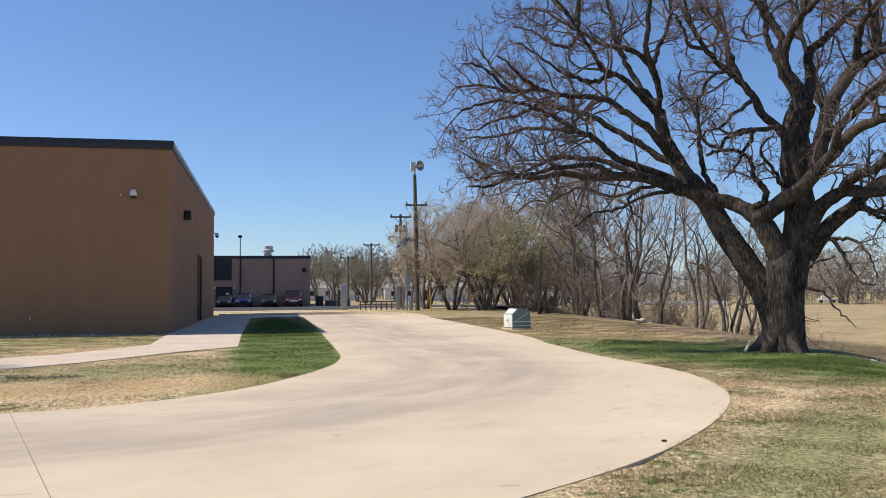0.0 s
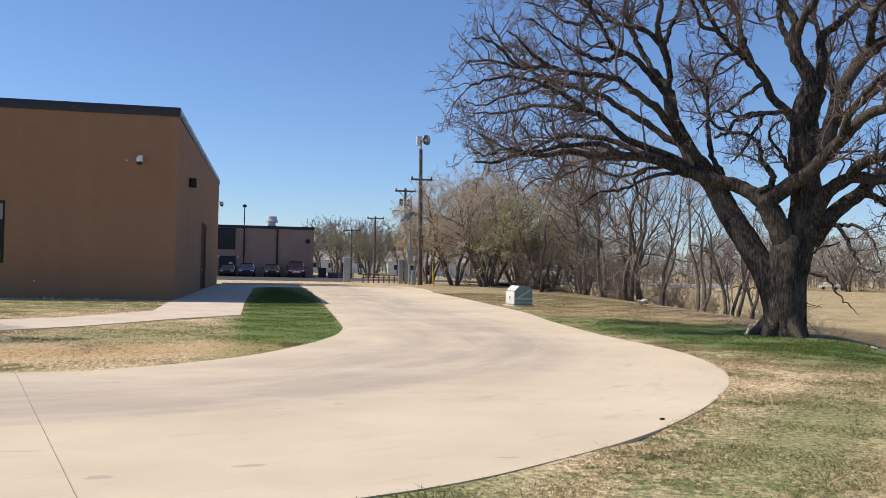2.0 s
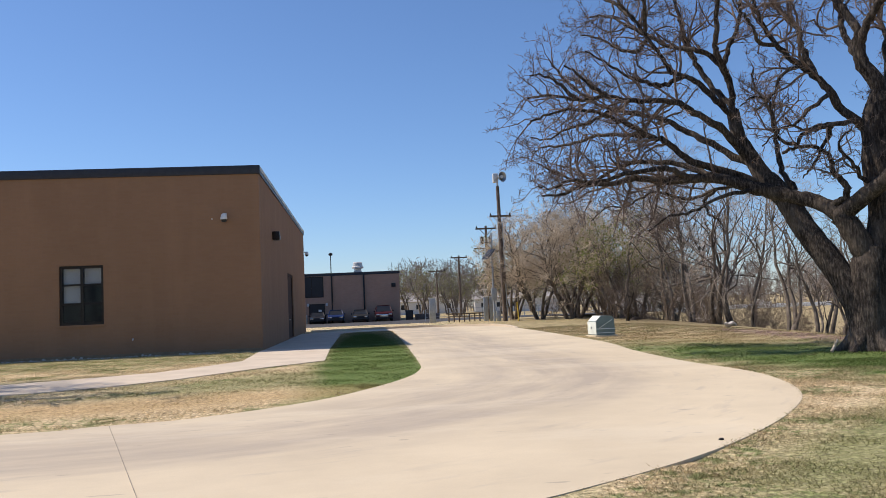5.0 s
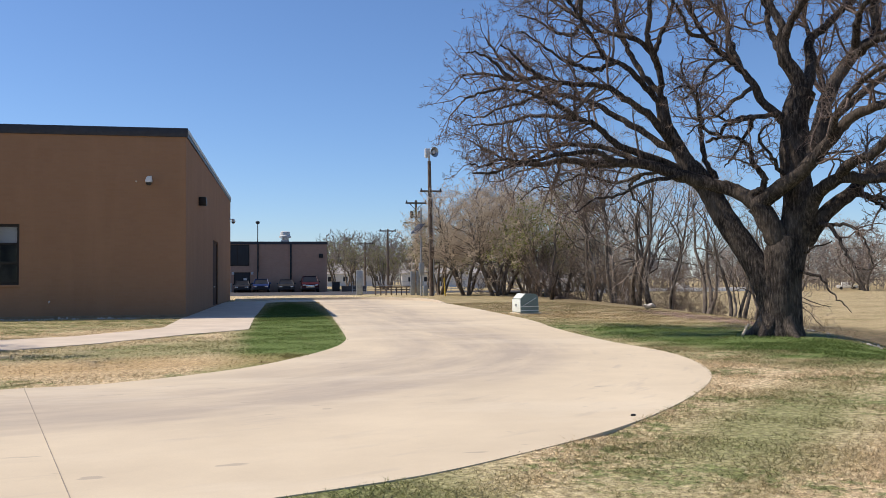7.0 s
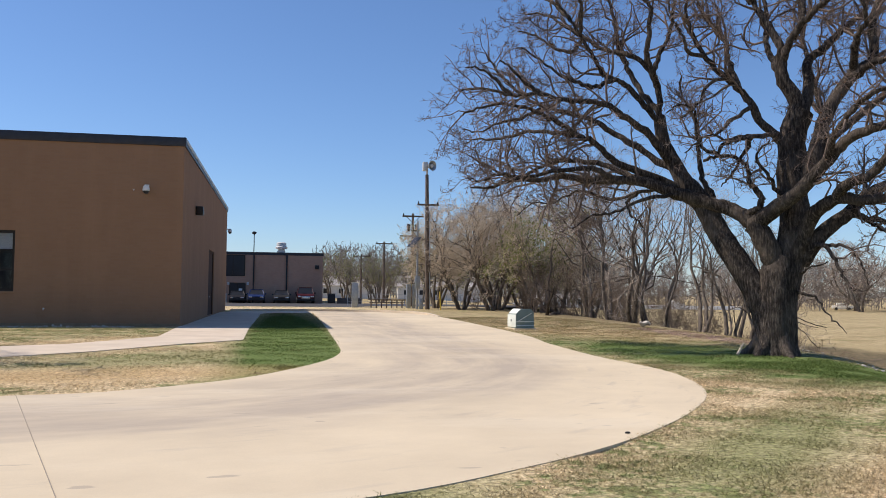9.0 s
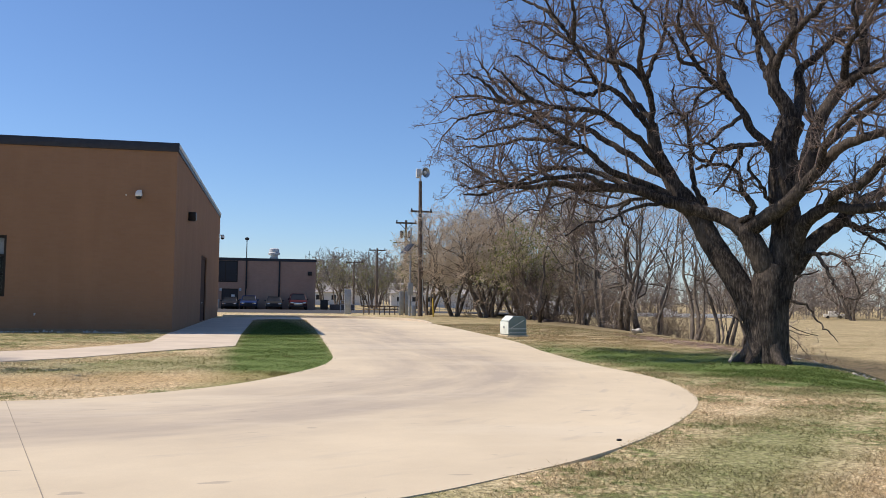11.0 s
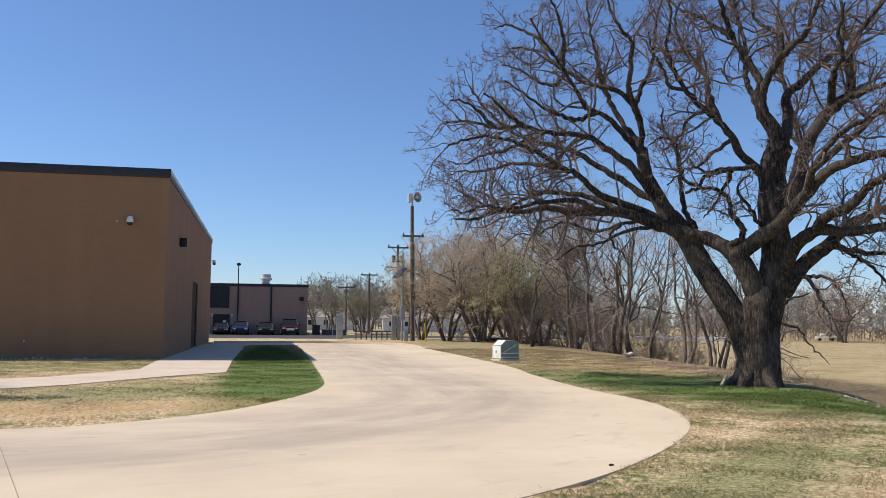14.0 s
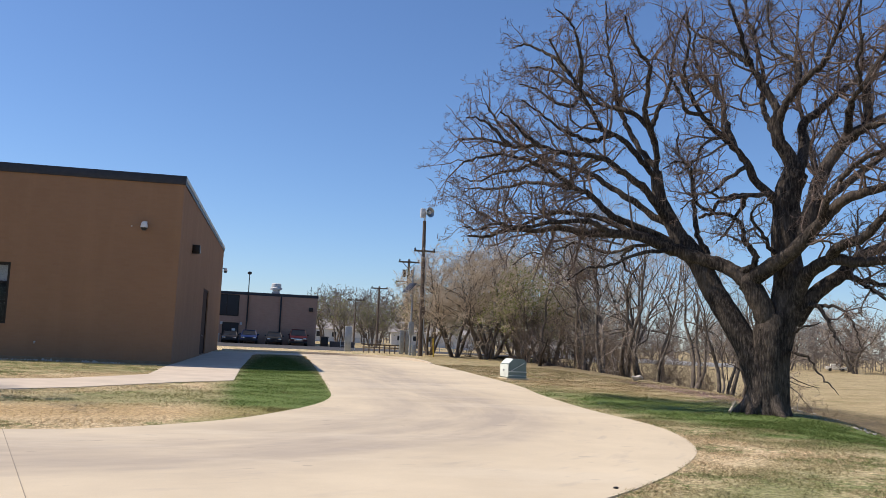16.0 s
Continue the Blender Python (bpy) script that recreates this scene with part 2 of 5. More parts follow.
OAK = bark("oak_bark", (0.042, 0.035, 0.030), (0.15, 0.125, 0.102), 24, 0.3)
TWIG = bark("oak_twig", (0.155, 0.117, 0.098), (0.32, 0.25, 0.212), 30, 0.5)
TAN_TWIG = bark("tan_twig", (0.54, 0.445, 0.33), (0.70, 0.59, 0.45), 20, 0.8)
GREY_BARK = bark("grey_bark", (0.115, 0.096, 0.077), (0.25, 0.21, 0.17), 7)
BRUSH = bark("brush", (0.17, 0.13, 0.095), (0.30, 0.235, 0.175), 20, 0.6)
FAR_TWIG = bark("far_twig", (0.38, 0.32, 0.265), (0.52, 0.445, 0.375), 5, 0.8)
DISTANT = bark("distant_twig", (0.22, 0.19, 0.165), (0.31, 0.27, 0.235), 5, 0.8)
WOOD_POLE = bark("weathered_pole", (0.13, 0.10, 0.078), (0.22, 0.175, 0.14), 14)
leaf = Mat("young_leaf", 0.7, spec=0.2)
leaf.color(leaf.ramp(leaf.noise(2.0, 3), (0.35, (0.17, 0.19, 0.05)), (0.65, (0.30, 0.31, 0.10))))
leaf_glow = leaf.n.new("ShaderNodeBsdfTranslucent")
leaf_mix = leaf.n.new("ShaderNodeMixShader")
leaf_mix.inputs[0].default_value = 0.4
leaf.l.new(leaf.b.inputs["Base Color"].links[0].from_socket, leaf_glow.inputs["Color"])
leaf.l.new(leaf.b.outputs[0], leaf_mix.inputs[1])
leaf.l.new(leaf_glow.outputs[0], leaf_mix.inputs[2])
leaf.l.new(leaf_mix.outputs[0], leaf.n["Material Output"].inputs["Surface"])
LEAF = leaf.m
leaf = Mat("old_leaf", 0.8, spec=0.1)
leaf.color(leaf.ramp(leaf.noise(5.0, 3), (0.35, (0.12, 0.06, 0.03)), (0.65, (0.22, 0.12, 0.06))))
OLD_LEAF = leaf.m


# ---- mesh helpers ----
def mesh_of(name, verts, faces, material, smooth=False):
    me = bpy.data.meshes.new(name)
    me.from_pydata([tuple(v) for v in verts] if not isinstance(verts, np.ndarray) else verts.tolist(), [], faces if not isinstance(faces, np.ndarray) else faces.tolist())
    me.materials.append(material)
    if smooth:
        me.polygons.foreach_set("use_smooth", [True] * len(me.polygons))
    me.update()
    return me


def finish(name, bm, material, smooth=None):
    bmesh.ops.recalc_face_normals(bm, faces=bm.faces)
    me = bpy.data.meshes.new(name)
    bm.to_mesh(me)
    bm.free()
    me.materials.append(material)
    if smooth is not None:
        me.polygons.foreach_set("use_smooth", [True] * len(me.polygons))
        me.set_sharp_from_angle(angle=radians(smooth))
    return me


def part(name, bm, material, parent, label="", smooth=35):
    """Links a bmesh as one mesh object, under a thing or a part."""
    ob = new(name, finish(name, bm, material, smooth))
    ob.parent = parent
    return tagged(ob, label)


def thing(name, label, category, at=(0, 0, 0), turn=0, group="", kind=""):
    ob = new(name)
    ob.matrix_world = pose(*at, 0, 0, turn)
    return tagged(ob, label, category, group, kind)


def solid(name, bm, material, label, category, at=(0, 0, 0), turn=0, group="", kind="", smooth=35):
    ob = new(name, finish(name, bm, material, smooth))
    ob.matrix_world = pose(*at, 0, 0, turn)
    return tagged(ob, label, category, group, kind)


def box(x0, x1, y0, y1, z0, z1, bevel=0.0, bm=None):
    bm = bm or bmesh.new()
    r = bmesh.ops.create_cube(bm, size=1.0)
    bmesh.ops.transform(bm, matrix=Matrix.LocRotScale(((x0 + x1) / 2, (y0 + y1) / 2, (z0 + z1) / 2), None, (x1 - x0, y1 - y0, z1 - z0)), verts=r["verts"])
    if bevel:
        es = list({e for v in r["verts"] for e in v.link_edges})
        bmesh.ops.bevel(bm, geom=es, offset=bevel, segments=2, affect="EDGES", profile=0.6)
    return bm


def rod(p, q, r0, r1=None, seg=10, bm=None):
    bm = bm or bmesh.new()
    p, q = Vector(p), Vector(q)
    m = Matrix.Translation((p + q) / 2) @ (q - p).to_track_quat("Z", "Y").to_matrix().to_4x4()
    bmesh.ops.create_cone(bm, cap_ends=True, segments=seg, radius1=r0, radius2=r0 if r1 is None else r1, depth=(q - p).length, matrix=m)
    return bm


def ball(at, r, bm=None, sx=1, sy=1, sz=1, u=12, v=8):
    bm = bm or bmesh.new()
    bmesh.ops.create_uvsphere(bm, u_segments=u, v_segments=v, radius=r, matrix=Matrix.Translation(at) @ Matrix.Diagonal((sx, sy, sz, 1)))
    return bm


def lathe(profile, seg=16, bm=None):
    """Turns a profile of (radius, height) round z."""
    bm = bm or bmesh.new()
    rings = [[bm.verts.new((r * math.cos(a), r * math.sin(a), z)) for a in (2 * math.pi * i / seg for i in range(seg))] for r, z in profile]
    for lo, hi in zip(rings, rings[1:]):
        for i in range(seg):
            bm.faces.new((lo[i], lo[(i + 1) % seg], hi[(i + 1) % seg], hi[i]))
    bm.faces.new(rings[0][::-1])
    bm.faces.new(rings[-1])
    return bm


def smooth_line(points, n=8):
    """A Catmull-Rom line through plan points."""
    p = [np.array(a, float) for a in points]
    p = [2 * p[0] - p[1], *p, 2 * p[-1] - p[-2]]
    out = []
    for a, b, c2, d in zip(p, p[1:], p[2:], p[3:]):
        for i in range(n):
            t = i / n
            out.append(0.5 * (2 * b + (c2 - a) * t + (2 * a - 5 * b + 4 * c2 - d) * t * t + (3 * b - a - 3 * c2 + d) * t ** 3))
    return out + [p[-2]]


def slab(outline, z0, z1, bevel=0.0):
    """A flat slab over a plan outline."""
    bm = bmesh.new()
    f = bm.faces.new([bm.verts.new((x, y, z1)) for x, y in outline])
    ext = bmesh.ops.extrude_face_region(bm, geom=[f])
    bmesh.ops.translate(bm, verts=[v for v in ext["geom"] if isinstance(v, bmesh.types.BMVert)], vec=(0, 0, z0 - z1))
    bmesh.ops.triangulate(bm, faces=[f for f in bm.faces if len(f.verts) > 4])
    return bm


# ---- ground ----
def smoothstep(a, b, x):
    t = np.clip((x - a) / (b - a), 0, 1)
    return t * t * (3 - 2 * t)


def ground_z(x, y):
    x, y = np.asarray(x, float), np.asarray(y, float)
    crest = np.interp(y, [-60, 5, 13.4, 16, 19, 24, 28, 34, 50, 70, 100], [5.4, 6.9, 9.2, 10.5, 11.9, 13.3, 14.3, 15.3, 17.4, 18.2, 19])
    d = x - crest
    drop = -1.9 * smoothstep(0, 8.5, d) - 0.7 * smoothstep(2, 6, d) * smoothstep(12, 7, d) * smoothstep(16, 26, y)
    drop = drop + 1.0 * smoothstep(230, 420, np.hypot(x, y))
    drop = np.minimum(drop, 0) * (1 - smoothstep(72, 95, y) * smoothstep(60, 25, x))
    dip = -0.03 * np.exp(-(((x - 2.85) / 0.5) ** 2 + ((y - 7.15) / 0.4) ** 2))
    rough = 0.003 * np.sin(1.7 * x + 0.6 * y) * np.sin(1.3 * y - 0.8 * x) + 0.1 * smoothstep(2, 14, d) * np.sin(0.31 * x) * np.sin(0.23 * y + 1)
    return drop + dip + rough - 0.005


def axis_steps(lo, hi, near_lo, near_hi, fine, growth=1.16):
    mid = list(np.arange(near_lo, near_hi, fine))
    up, s = [mid[-1]], fine
    while up[-1] < hi:
        s *= growth
        up.append(up[-1] + s)
    down, s = [mid[0]], fine
    while down[-1] > lo:
        s *= growth
        down.append(down[-1] - s)
    return np.array(down[:0:-1] + mid + up[1:])


gx, gy = axis_steps(-1800, 1800, -12, 24, 0.3), axis_steps(-400, 2600, 2, 60, 0.4)
XX, YY = np.meshgrid(gx, gy)
nx, ny = len(gx), len(gy)
idx = np.arange(nx * ny).reshape(ny, nx)
ground = new("ground", mesh_of("ground", np.stack([XX, YY, ground_z(XX, YY)], -1).reshape(-1, 3),
             np.stack([idx[:-1, :-1], idx[:-1, 1:], idx[1:, 1:], idx[1:, :-1]], -1).reshape(-1, 4), LAWN, True))
tagged(ground, "patchy early spring lawn, dry straw and green grass", "ground", kind="structure")

# the drive: comes from the west, widens, and runs north past the side of the building
LEFT = smooth_line([(-40, 10.6), (-8, 11.1), (-3.15, 11.6), (-1.9, 12.1), (-0.58, 13.45), (0.3, 15.2), (0.95, 17.0), (1.3, 18.9), (1.42, 21.0), (1.6, 28.0), (1.85, 40.0), (2.0, 51.5)], 6)
LEFT += [np.array(p) for p in ((0.2, 52.6), (-3.0, 53.6), (-3.0, 56.2))]
RIGHT = smooth_line([(-3.0, 56.2), (0.0, 57.0), (2.75, 57.3), (5.0, 56.7), (6.7, 55.2), (8.0, 52.8), (8.6, 49.7), (8.4, 40.0), (7.7, 27.2), (7.0, 22.0), (6.6, 17.5), (6.62, 14.8), (6.35, 13.0), (5.7, 11.1), (4.6, 9.35), (3.2, 7.72), (1.8, 6.55), (0.3, 5.7), (-2.5, 5.0), (-10, 4.4), (-40, 4.0)], 6)
drive = solid("driveway", slab([tuple(p) for p in LEFT] + [tuple(p) for p in RIGHT[1:]], -0.14, 0.003), CONCRETE,
              "wide pale concrete drive with faint tyre stains", "driveway", kind="structure")
# saw-cut joint and the raised kerb at the far bend
solid("expansion_joint", slab([(-3.148, 11.6), (-3.142, 11.6), (-1.147, 5.4), (-1.153, 5.4)], -0.01, 0.0065), paint("joint_filler", (0.30, 0.26, 0.21), 0.9), "thin dark joint sawn across concrete drive", "joint", kind="structure")
far_line = smooth_line([(-3.0, 56.23), (0.0, 57.03), (2.77, 57.33), (5.03, 56.73), (6.73, 55.23), (8.03, 52.83), (8.63, 49.7), (8.56, 46.5)], 6)
outer = [p + np.array([0.16, 0.10]) for p in far_line]
kerb = solid("kerb", slab([tuple(p) for p in far_line] + [tuple(p) for p in outer[::-1]], -0.1, 0.14), WALK, "low pale concrete kerb round the drive bend", "kerb", kind="structure")
for q in kerb.data.vertices:   # dies away into the drive edge
    if q.co.z > 0 and q.co.x > 6:
        q.co.z = 0.14 - 0.125 * min(1, max(0, (52.0 - q.co.y) / 5.5))
walk_out = [(-40, 19.4), (-9, 19.7), (-7, 20.5), (-5.9, 21.2), (-4.9, 21.9), (-3.95, 23.7), (-3.3, 25.3), (-3.5, 32.3), (-3.44, 32.3), (-3.44, 53.55), (-3.0, 53.55), (0.1, 52.55), (-0.95, 50), (-1.0, 31.0), (-0.92, 23.6), (-2.27, 21.9), (-3.9, 19.2), (-5.1, 17.9), (-6.0, 17.4), (-9, 16.6), (-40, 16.2)]
solid("pavement", slab(walk_out, -0.1, 0.012), WALK, "pale concrete path bending round the building", "pavement", kind="structure")
solid("parking_lot", slab([(-40, 74), (6.0, 74), (9, 80), (30, 84), (30, 90), (8, 98), (-40, 98)], -0.1, 0.006), ASPHALT, "grey asphalt parking strip before the far building", "road", kind="structure")


# ---- trees ----
def tubes(branches, sides_of):
    """One set of tapered tubes for all branches: (points, radii, level)."""
    groups = {}
    for pts, rad, lev in branches:
        groups.setdefault((len(pts), sides_of(lev)), []).append((pts, rad))
    vs, fs, base = [], [], 0
    for (n, s), items in groups.items():
        P = np.array([i[0] for i in items])
        R = np.array([i[1] for i in items])
        T = np.gradient(P, axis=1)
        T /= np.linalg.norm(T, axis=2, keepdims=True) + 1e-9
        main = P[:, -1] - P[:, 0]
        ref = np.where((np.abs(main[:, 2:3]) > 0.7 * np.linalg.norm(main, axis=1, keepdims=True)), [[1.0, 0.2, 0]], [[0.1, 0.2, 1.0]])[:, None, :]
        A = np.cross(T, np.broadcast_to(ref, T.shape))
        A /= np.linalg.norm(A, axis=2, keepdims=True) + 1e-9
        B = np.cross(T, A)
        ang = np.arange(s) * 2 * np.pi / s
        ring = A[:, :, None, :] * np.cos(ang)[None, None, :, None] + B[:, :, None, :] * np.sin(ang)[None, None, :, None]
        V = P[:, :, None, :] + ring * R[:, :, None, None]
        b = len(items)
        ids = base + np.arange(b * n * s).reshape(b, n, s)
        nxt = np.roll(ids, -1, axis=2)
        F = np.stack([ids[:, :-1], nxt[:, :-1], nxt[:, 1:], ids[:, 1:]], -1).reshape(-1, 4)
        vs.append(V.reshape(-1, 3))
        fs.append(F)
        base += b * n * s
    return np.concatenate(vs), np.concatenate(fs)


def unit(v):
    return v / (np.linalg.norm(v) + 1e-9)


def sprout(rng, pts, rad, lev, out, cfg):
    """Side branches along a branch, and theirs in turn."""
    if lev >= cfg["levels"]:
        return
    seglen = np.linalg.norm(np.diff(pts, axis=0), axis=1)
    length = seglen.sum()
    count = max(2, int(length * cfg["density"][min(lev, len(cfg["density"]) - 1)] * rng.uniform(0.8, 1.2)))
    for k in range(count):
        t = rng.uniform(cfg["from"][min(lev, len(cfg["from"]) - 1)], 1.0) ** 0.85
        f = t * (len(pts) - 1)
        i = min(int(f), len(pts) - 2)
        p = pts[i] + (pts[i + 1] - pts[i]) * (f - i)
        r = rad[i] + (rad[i + 1] - rad[i]) * (f - i)
        along = unit(pts[i + 1] - pts[i])
        side = unit(np.cross(along, rng.normal(size=3)))
        a = radians(rng.uniform(*cfg["angle"]))
        d = unit(along * math.cos(a) + side * math.sin(a) + np.array([0, 0, cfg["up"]]))
        ln = length * rng.uniform(0.35, 0.65) * (1 - cfg.get("round", 0.45) * t) * cfg["shrink"]
        ln = min(max(ln, cfg["least"]), cfg["most"][min(lev, len(cfg["most"]) - 1)])
        r0 = max(min(r * 0.6, ln * cfg.get("stout", 0.026)), cfg["thin"])
        branch(rng, p, d, ln, r0, lev + 1, out, cfg)


def branch(rng, p, d, ln, r0, lev, out, cfg):
    n = 6 if lev <= 1 else 5 if lev == 2 else 4 if lev == 3 else 3
    pts, v = [np.array(p)], np.array(d)
    for i in range(n - 1):
        v = unit(v + rng.normal(size=3) * cfg["wander"] + np.array([0, 0, cfg["lift"]]))
        pts.append(pts[-1] + v * ln / (n - 1))
    pts = np.array(pts)
    rad = r0 * np.linspace(1.0, 0.35, n) if lev < cfg["levels"] else r0 * np.linspace(1, 0.45, n)
    out.append((pts, rad, lev))
    sprout(rng, pts, rad, lev, out, cfg)


def sides(lev):
    return 12 if lev == 0 else 6 if lev == 1 else 4 if lev == 2 else 3


def limb(out, r0, r1, points, lev=0, n=5, knots=0.03, rng=None):
    pts = np.array(smooth_line(points, n))
    if rng is not None:
        pts[1:-1] += rng.normal(size=(len(pts) - 2, 3)) * knots
    rad = np.linspace(r0 ** 0.8, r1 ** 0.8, len(pts)) ** 1.25
    out.append((pts, rad, lev))
    return pts, rad


# the great bare oak
rng = np.random.default_rng(7)
OAK_AT = (11.42, 18.4, 0.0)
oak = thing("oak_tree", "huge bare oak with dark rugged spreading limbs", "tree", OAK_AT)
wood, twigs = [], []
cfg = dict(levels=4, density=(3.8, 4.9, 6.0, 5.6), angle=(28, 75), up=0.10, shrink=0.95, least=0.14, most=(1.5, 0.78, 0.4, 0.22), thin=0.0062, wander=0.36, lift=0.06, stout=0.021, round=0.62)
cfg["from"] = (0.25, 0.15, 0.12, 0.1)
flare = smooth_line([(-0.47, -0.57, -0.25), (-0.47, -0.57, 0.0), (-0.46, -0.57, 0.35), (-0.44, -0.58, 1.0), (-0.4, -0.6, 1.7), (-0.34, -0.62, 2.2)], 4)
fr = np.interp(np.linspace(0, 1, len(flare)), [0, 0.2, 0.35, 0.6, 0.85, 1], [0.58, 0.53, 0.47, 0.43, 0.40, 0.34])
wood.append((np.array(flare), fr, 0))
for a in (0.9, 2.7, 3.6, 4.6):   # root flare
    o = np.array([-0.47, -0.57, 0])
    ends = [o + np.array([math.cos(a) * q, math.sin(a) * q, z]) for q, z in ((0.22, 0.5), (0.45, 0.16), (0.68, 0.0), (0.95, -0.12))]
    limb(wood, 0.19, 0.05, ends)
main_limbs = []


def oak_limb(r0, r1, *points, bare=False):
    pts, rad = limb(wood, r0, r1, points, rng=rng, knots=0.006 if r0 > 0.15 else 0.016)
    if not bare:
        main_limbs.append((pts, rad))


oak_limb(0.318, 0.24, (-0.5, -0.55, 0.25), (-0.65, -0.45, 0.9), (-0.8, -0.25, 1.5), (-1.1, 0.05, 2.2), (-1.35, 0.35, 2.8), (-1.55, 0.6, 3.4), (-1.85, 0.9, 3.95), bare=True)
oak_limb(0.23, 0.14, (-1.55, 0.6, 3.4), (-1.85, 0.9, 3.95), (-2.1, 1.15, 4.55), (-2.3, 1.3, 5.15), (-2.35, 1.35, 5.7), bare=True)
oak_limb(0.0904, 0.022, (-2.3, 1.3, 5.15), (-2.35, 1.35, 5.75), (-2.45, 1.25, 6.4), (-2.75, 1.35, 6.95), (-3.15, 1.55, 7.25), (-3.55, 1.95, 7.45), (-3.9, 2.4, 7.85), (-4.2, 2.85, 8.2), (-4.55, 3.3, 8.65), (-5, 3.7, 8.8))
oak_limb(0.0814, 0.022, (-2.35, 1.3, 5.5), (-2.85, 1.15, 5.9), (-3.25, 1.15, 6.3), (-3.6, 1.15, 6.5), (-3.9, 1.25, 6.65), (-4.2, 1.15, 7.1), (-4.45, 1.25, 7.55), (-4.7, 1.25, 7.9), (-5, 1.3, 8.35), (-5.25, 1.25, 8.75))
oak_limb(0.0814, 0.022, (-2.35, 1.35, 5.75), (-2.6, 1.95, 6.45), (-2.7, 2.25, 6.95), (-2.85, 2.5, 7.45), (-2.9, 2.6, 7.95), (-2.95, 2.75, 8.5), (-3, 3, 9.15), (-3, 3.25, 10.05), (-2.95, 3.5, 10.85))
oak_limb(0.0814, 0.022, (-2.45, 1.25, 6.4), (-2.65, 1.05, 6.7), (-2.85, 0.95, 7.05), (-2.9, 0.7, 7.55), (-2.95, 0.5, 8.05), (-3.2, 0.45, 8.3), (-3.5, 0.4, 8.7), (-3.7, 0.3, 9.15))
oak_limb(0.0633, 0.022, (-2.6, 1.15, 6.75), (-2.35, 1.3, 7.25), (-2, 1.45, 7.85), (-1.8, 1.7, 8.55), (-1.6, 1.9, 9.4), (-1.25, 2.05, 10.25))
oak_limb(0.0633, 0.018, (-3.6, 1.15, 6.5), (-4.05, 1.2, 6.3), (-4.6, 1.2, 6.4), (-5.05, 1.15, 6.55), (-5.5, 1.05, 6.8), (-5.95, 1.1, 7.1))
oak_limb(0.0542, 0.018, (-3.9, 2.4, 7.85), (-4.25, 2.5, 7.5), (-4.65, 2.75, 7.65), (-5, 3, 8), (-5.4, 3.35, 8.2))
oak_limb(0.0542, 0.016, (-4.7, 1.25, 7.9), (-4.85, 1.85, 8.45), (-5.15, 2.4, 8.85), (-5.45, 2.8, 9.1), (-5.65, 3.05, 9.05))
oak_limb(0.0542, 0.016, (-4.45, 1.25, 7.55), (-4.55, 0.8, 8), (-4.75, 0.6, 8.45), (-5, 0.4, 8.85), (-5.4, 0.4, 9.15))
oak_limb(0.0995, 0.022, (-2.15, 1.1, 4.5), (-2.9, 0.95, 5.2), (-3.4, 0.9, 5.5), (-3.85, 0.85, 5.75), (-4.3, 0.9, 5.85), (-4.9, 0.9, 5.85), (-5.5, 1.05, 6), (-6.15, 1.25, 6), (-6.8, 1.4, 6.15), (-7.3, 1.6, 6.1))
oak_limb(0.0904, 0.022, (-2.05, 1.15, 4.35), (-2.7, 1.9, 5), (-3.1, 2.4, 5.4), (-3.45, 2.7, 5.75), (-3.9, 3.25, 6.05), (-4.5, 3.85, 6.35), (-4.95, 4.4, 6.75), (-5.3, 4.85, 7.25), (-5.6, 5.1, 7.7), (-5.75, 5.35, 8.1))
oak_limb(0.0995, 0.022, (-1.85, 0.9, 3.8), (-2.75, 1.1, 4.2), (-3.3, 1.1, 4.35), (-3.75, 1.15, 4.6), (-4.1, 1.1, 4.9), (-4.5, 1.1, 5.05), (-4.9, 1.15, 5.3), (-5.3, 1.2, 5.5), (-5.8, 1.25, 5.7), (-6.4, 1.4, 5.8), (-7, 1.5, 5.65), (-7.3, 1.6, 5.5))
oak_limb(0.175, 0.022, (-1.45, 0.4, 3.45), (-2.1, 0.6, 3.65), (-2.5, 0.7, 3.8), (-3, 0.9, 4), (-3.6, 1.15, 4.05), (-4.2, 1.4, 4.05), (-4.75, 1.55, 4.15), (-5.3, 1.65, 4.05), (-5.95, 1.8, 4.05), (-6.5, 1.9, 3.85), (-6.95, 1.95, 3.85))
oak_limb(0.0814, 0.018, (-2.8, 1, 4), (-3.25, 1.75, 4.35), (-3.7, 2.4, 4.65), (-4.35, 3.15, 4.75), (-4.8, 3.8, 4.6), (-5.2, 4.3, 4.45), (-5.6, 4.75, 4.7), (-5.95, 5.25, 5), (-6.25, 5.55, 5.25))
oak_limb(0.0723, 0.018, (-3.6, 1.15, 4.05), (-4.1, 1, 4.25), (-4.55, 0.85, 4.25), (-5.25, 0.9, 4.15), (-5.9, 0.95, 4), (-6.45, 0.95, 4.05), (-6.9, 1, 3.9), (-7.25, 0.95, 3.95))
oak_limb(0.0452, 0.013, (-2.5, 0.7, 3.8), (-2.85, 1.5, 3.8), (-3.3, 2.25, 3.7), (-3.8, 2.95, 4), (-4.15, 3.4, 3.85), (-4.4, 3.8, 3.7), (-4.7, 4.2, 3.75), (-5.05, 4.55, 3.45))
oak_limb(0.0452, 0.013, (-2.85, 1.5, 3.8), (-3.1, 1.55, 3.55), (-3.05, 1.55, 3.3), (-2.85, 1.5, 3.1), (-2.7, 1.55, 2.95))
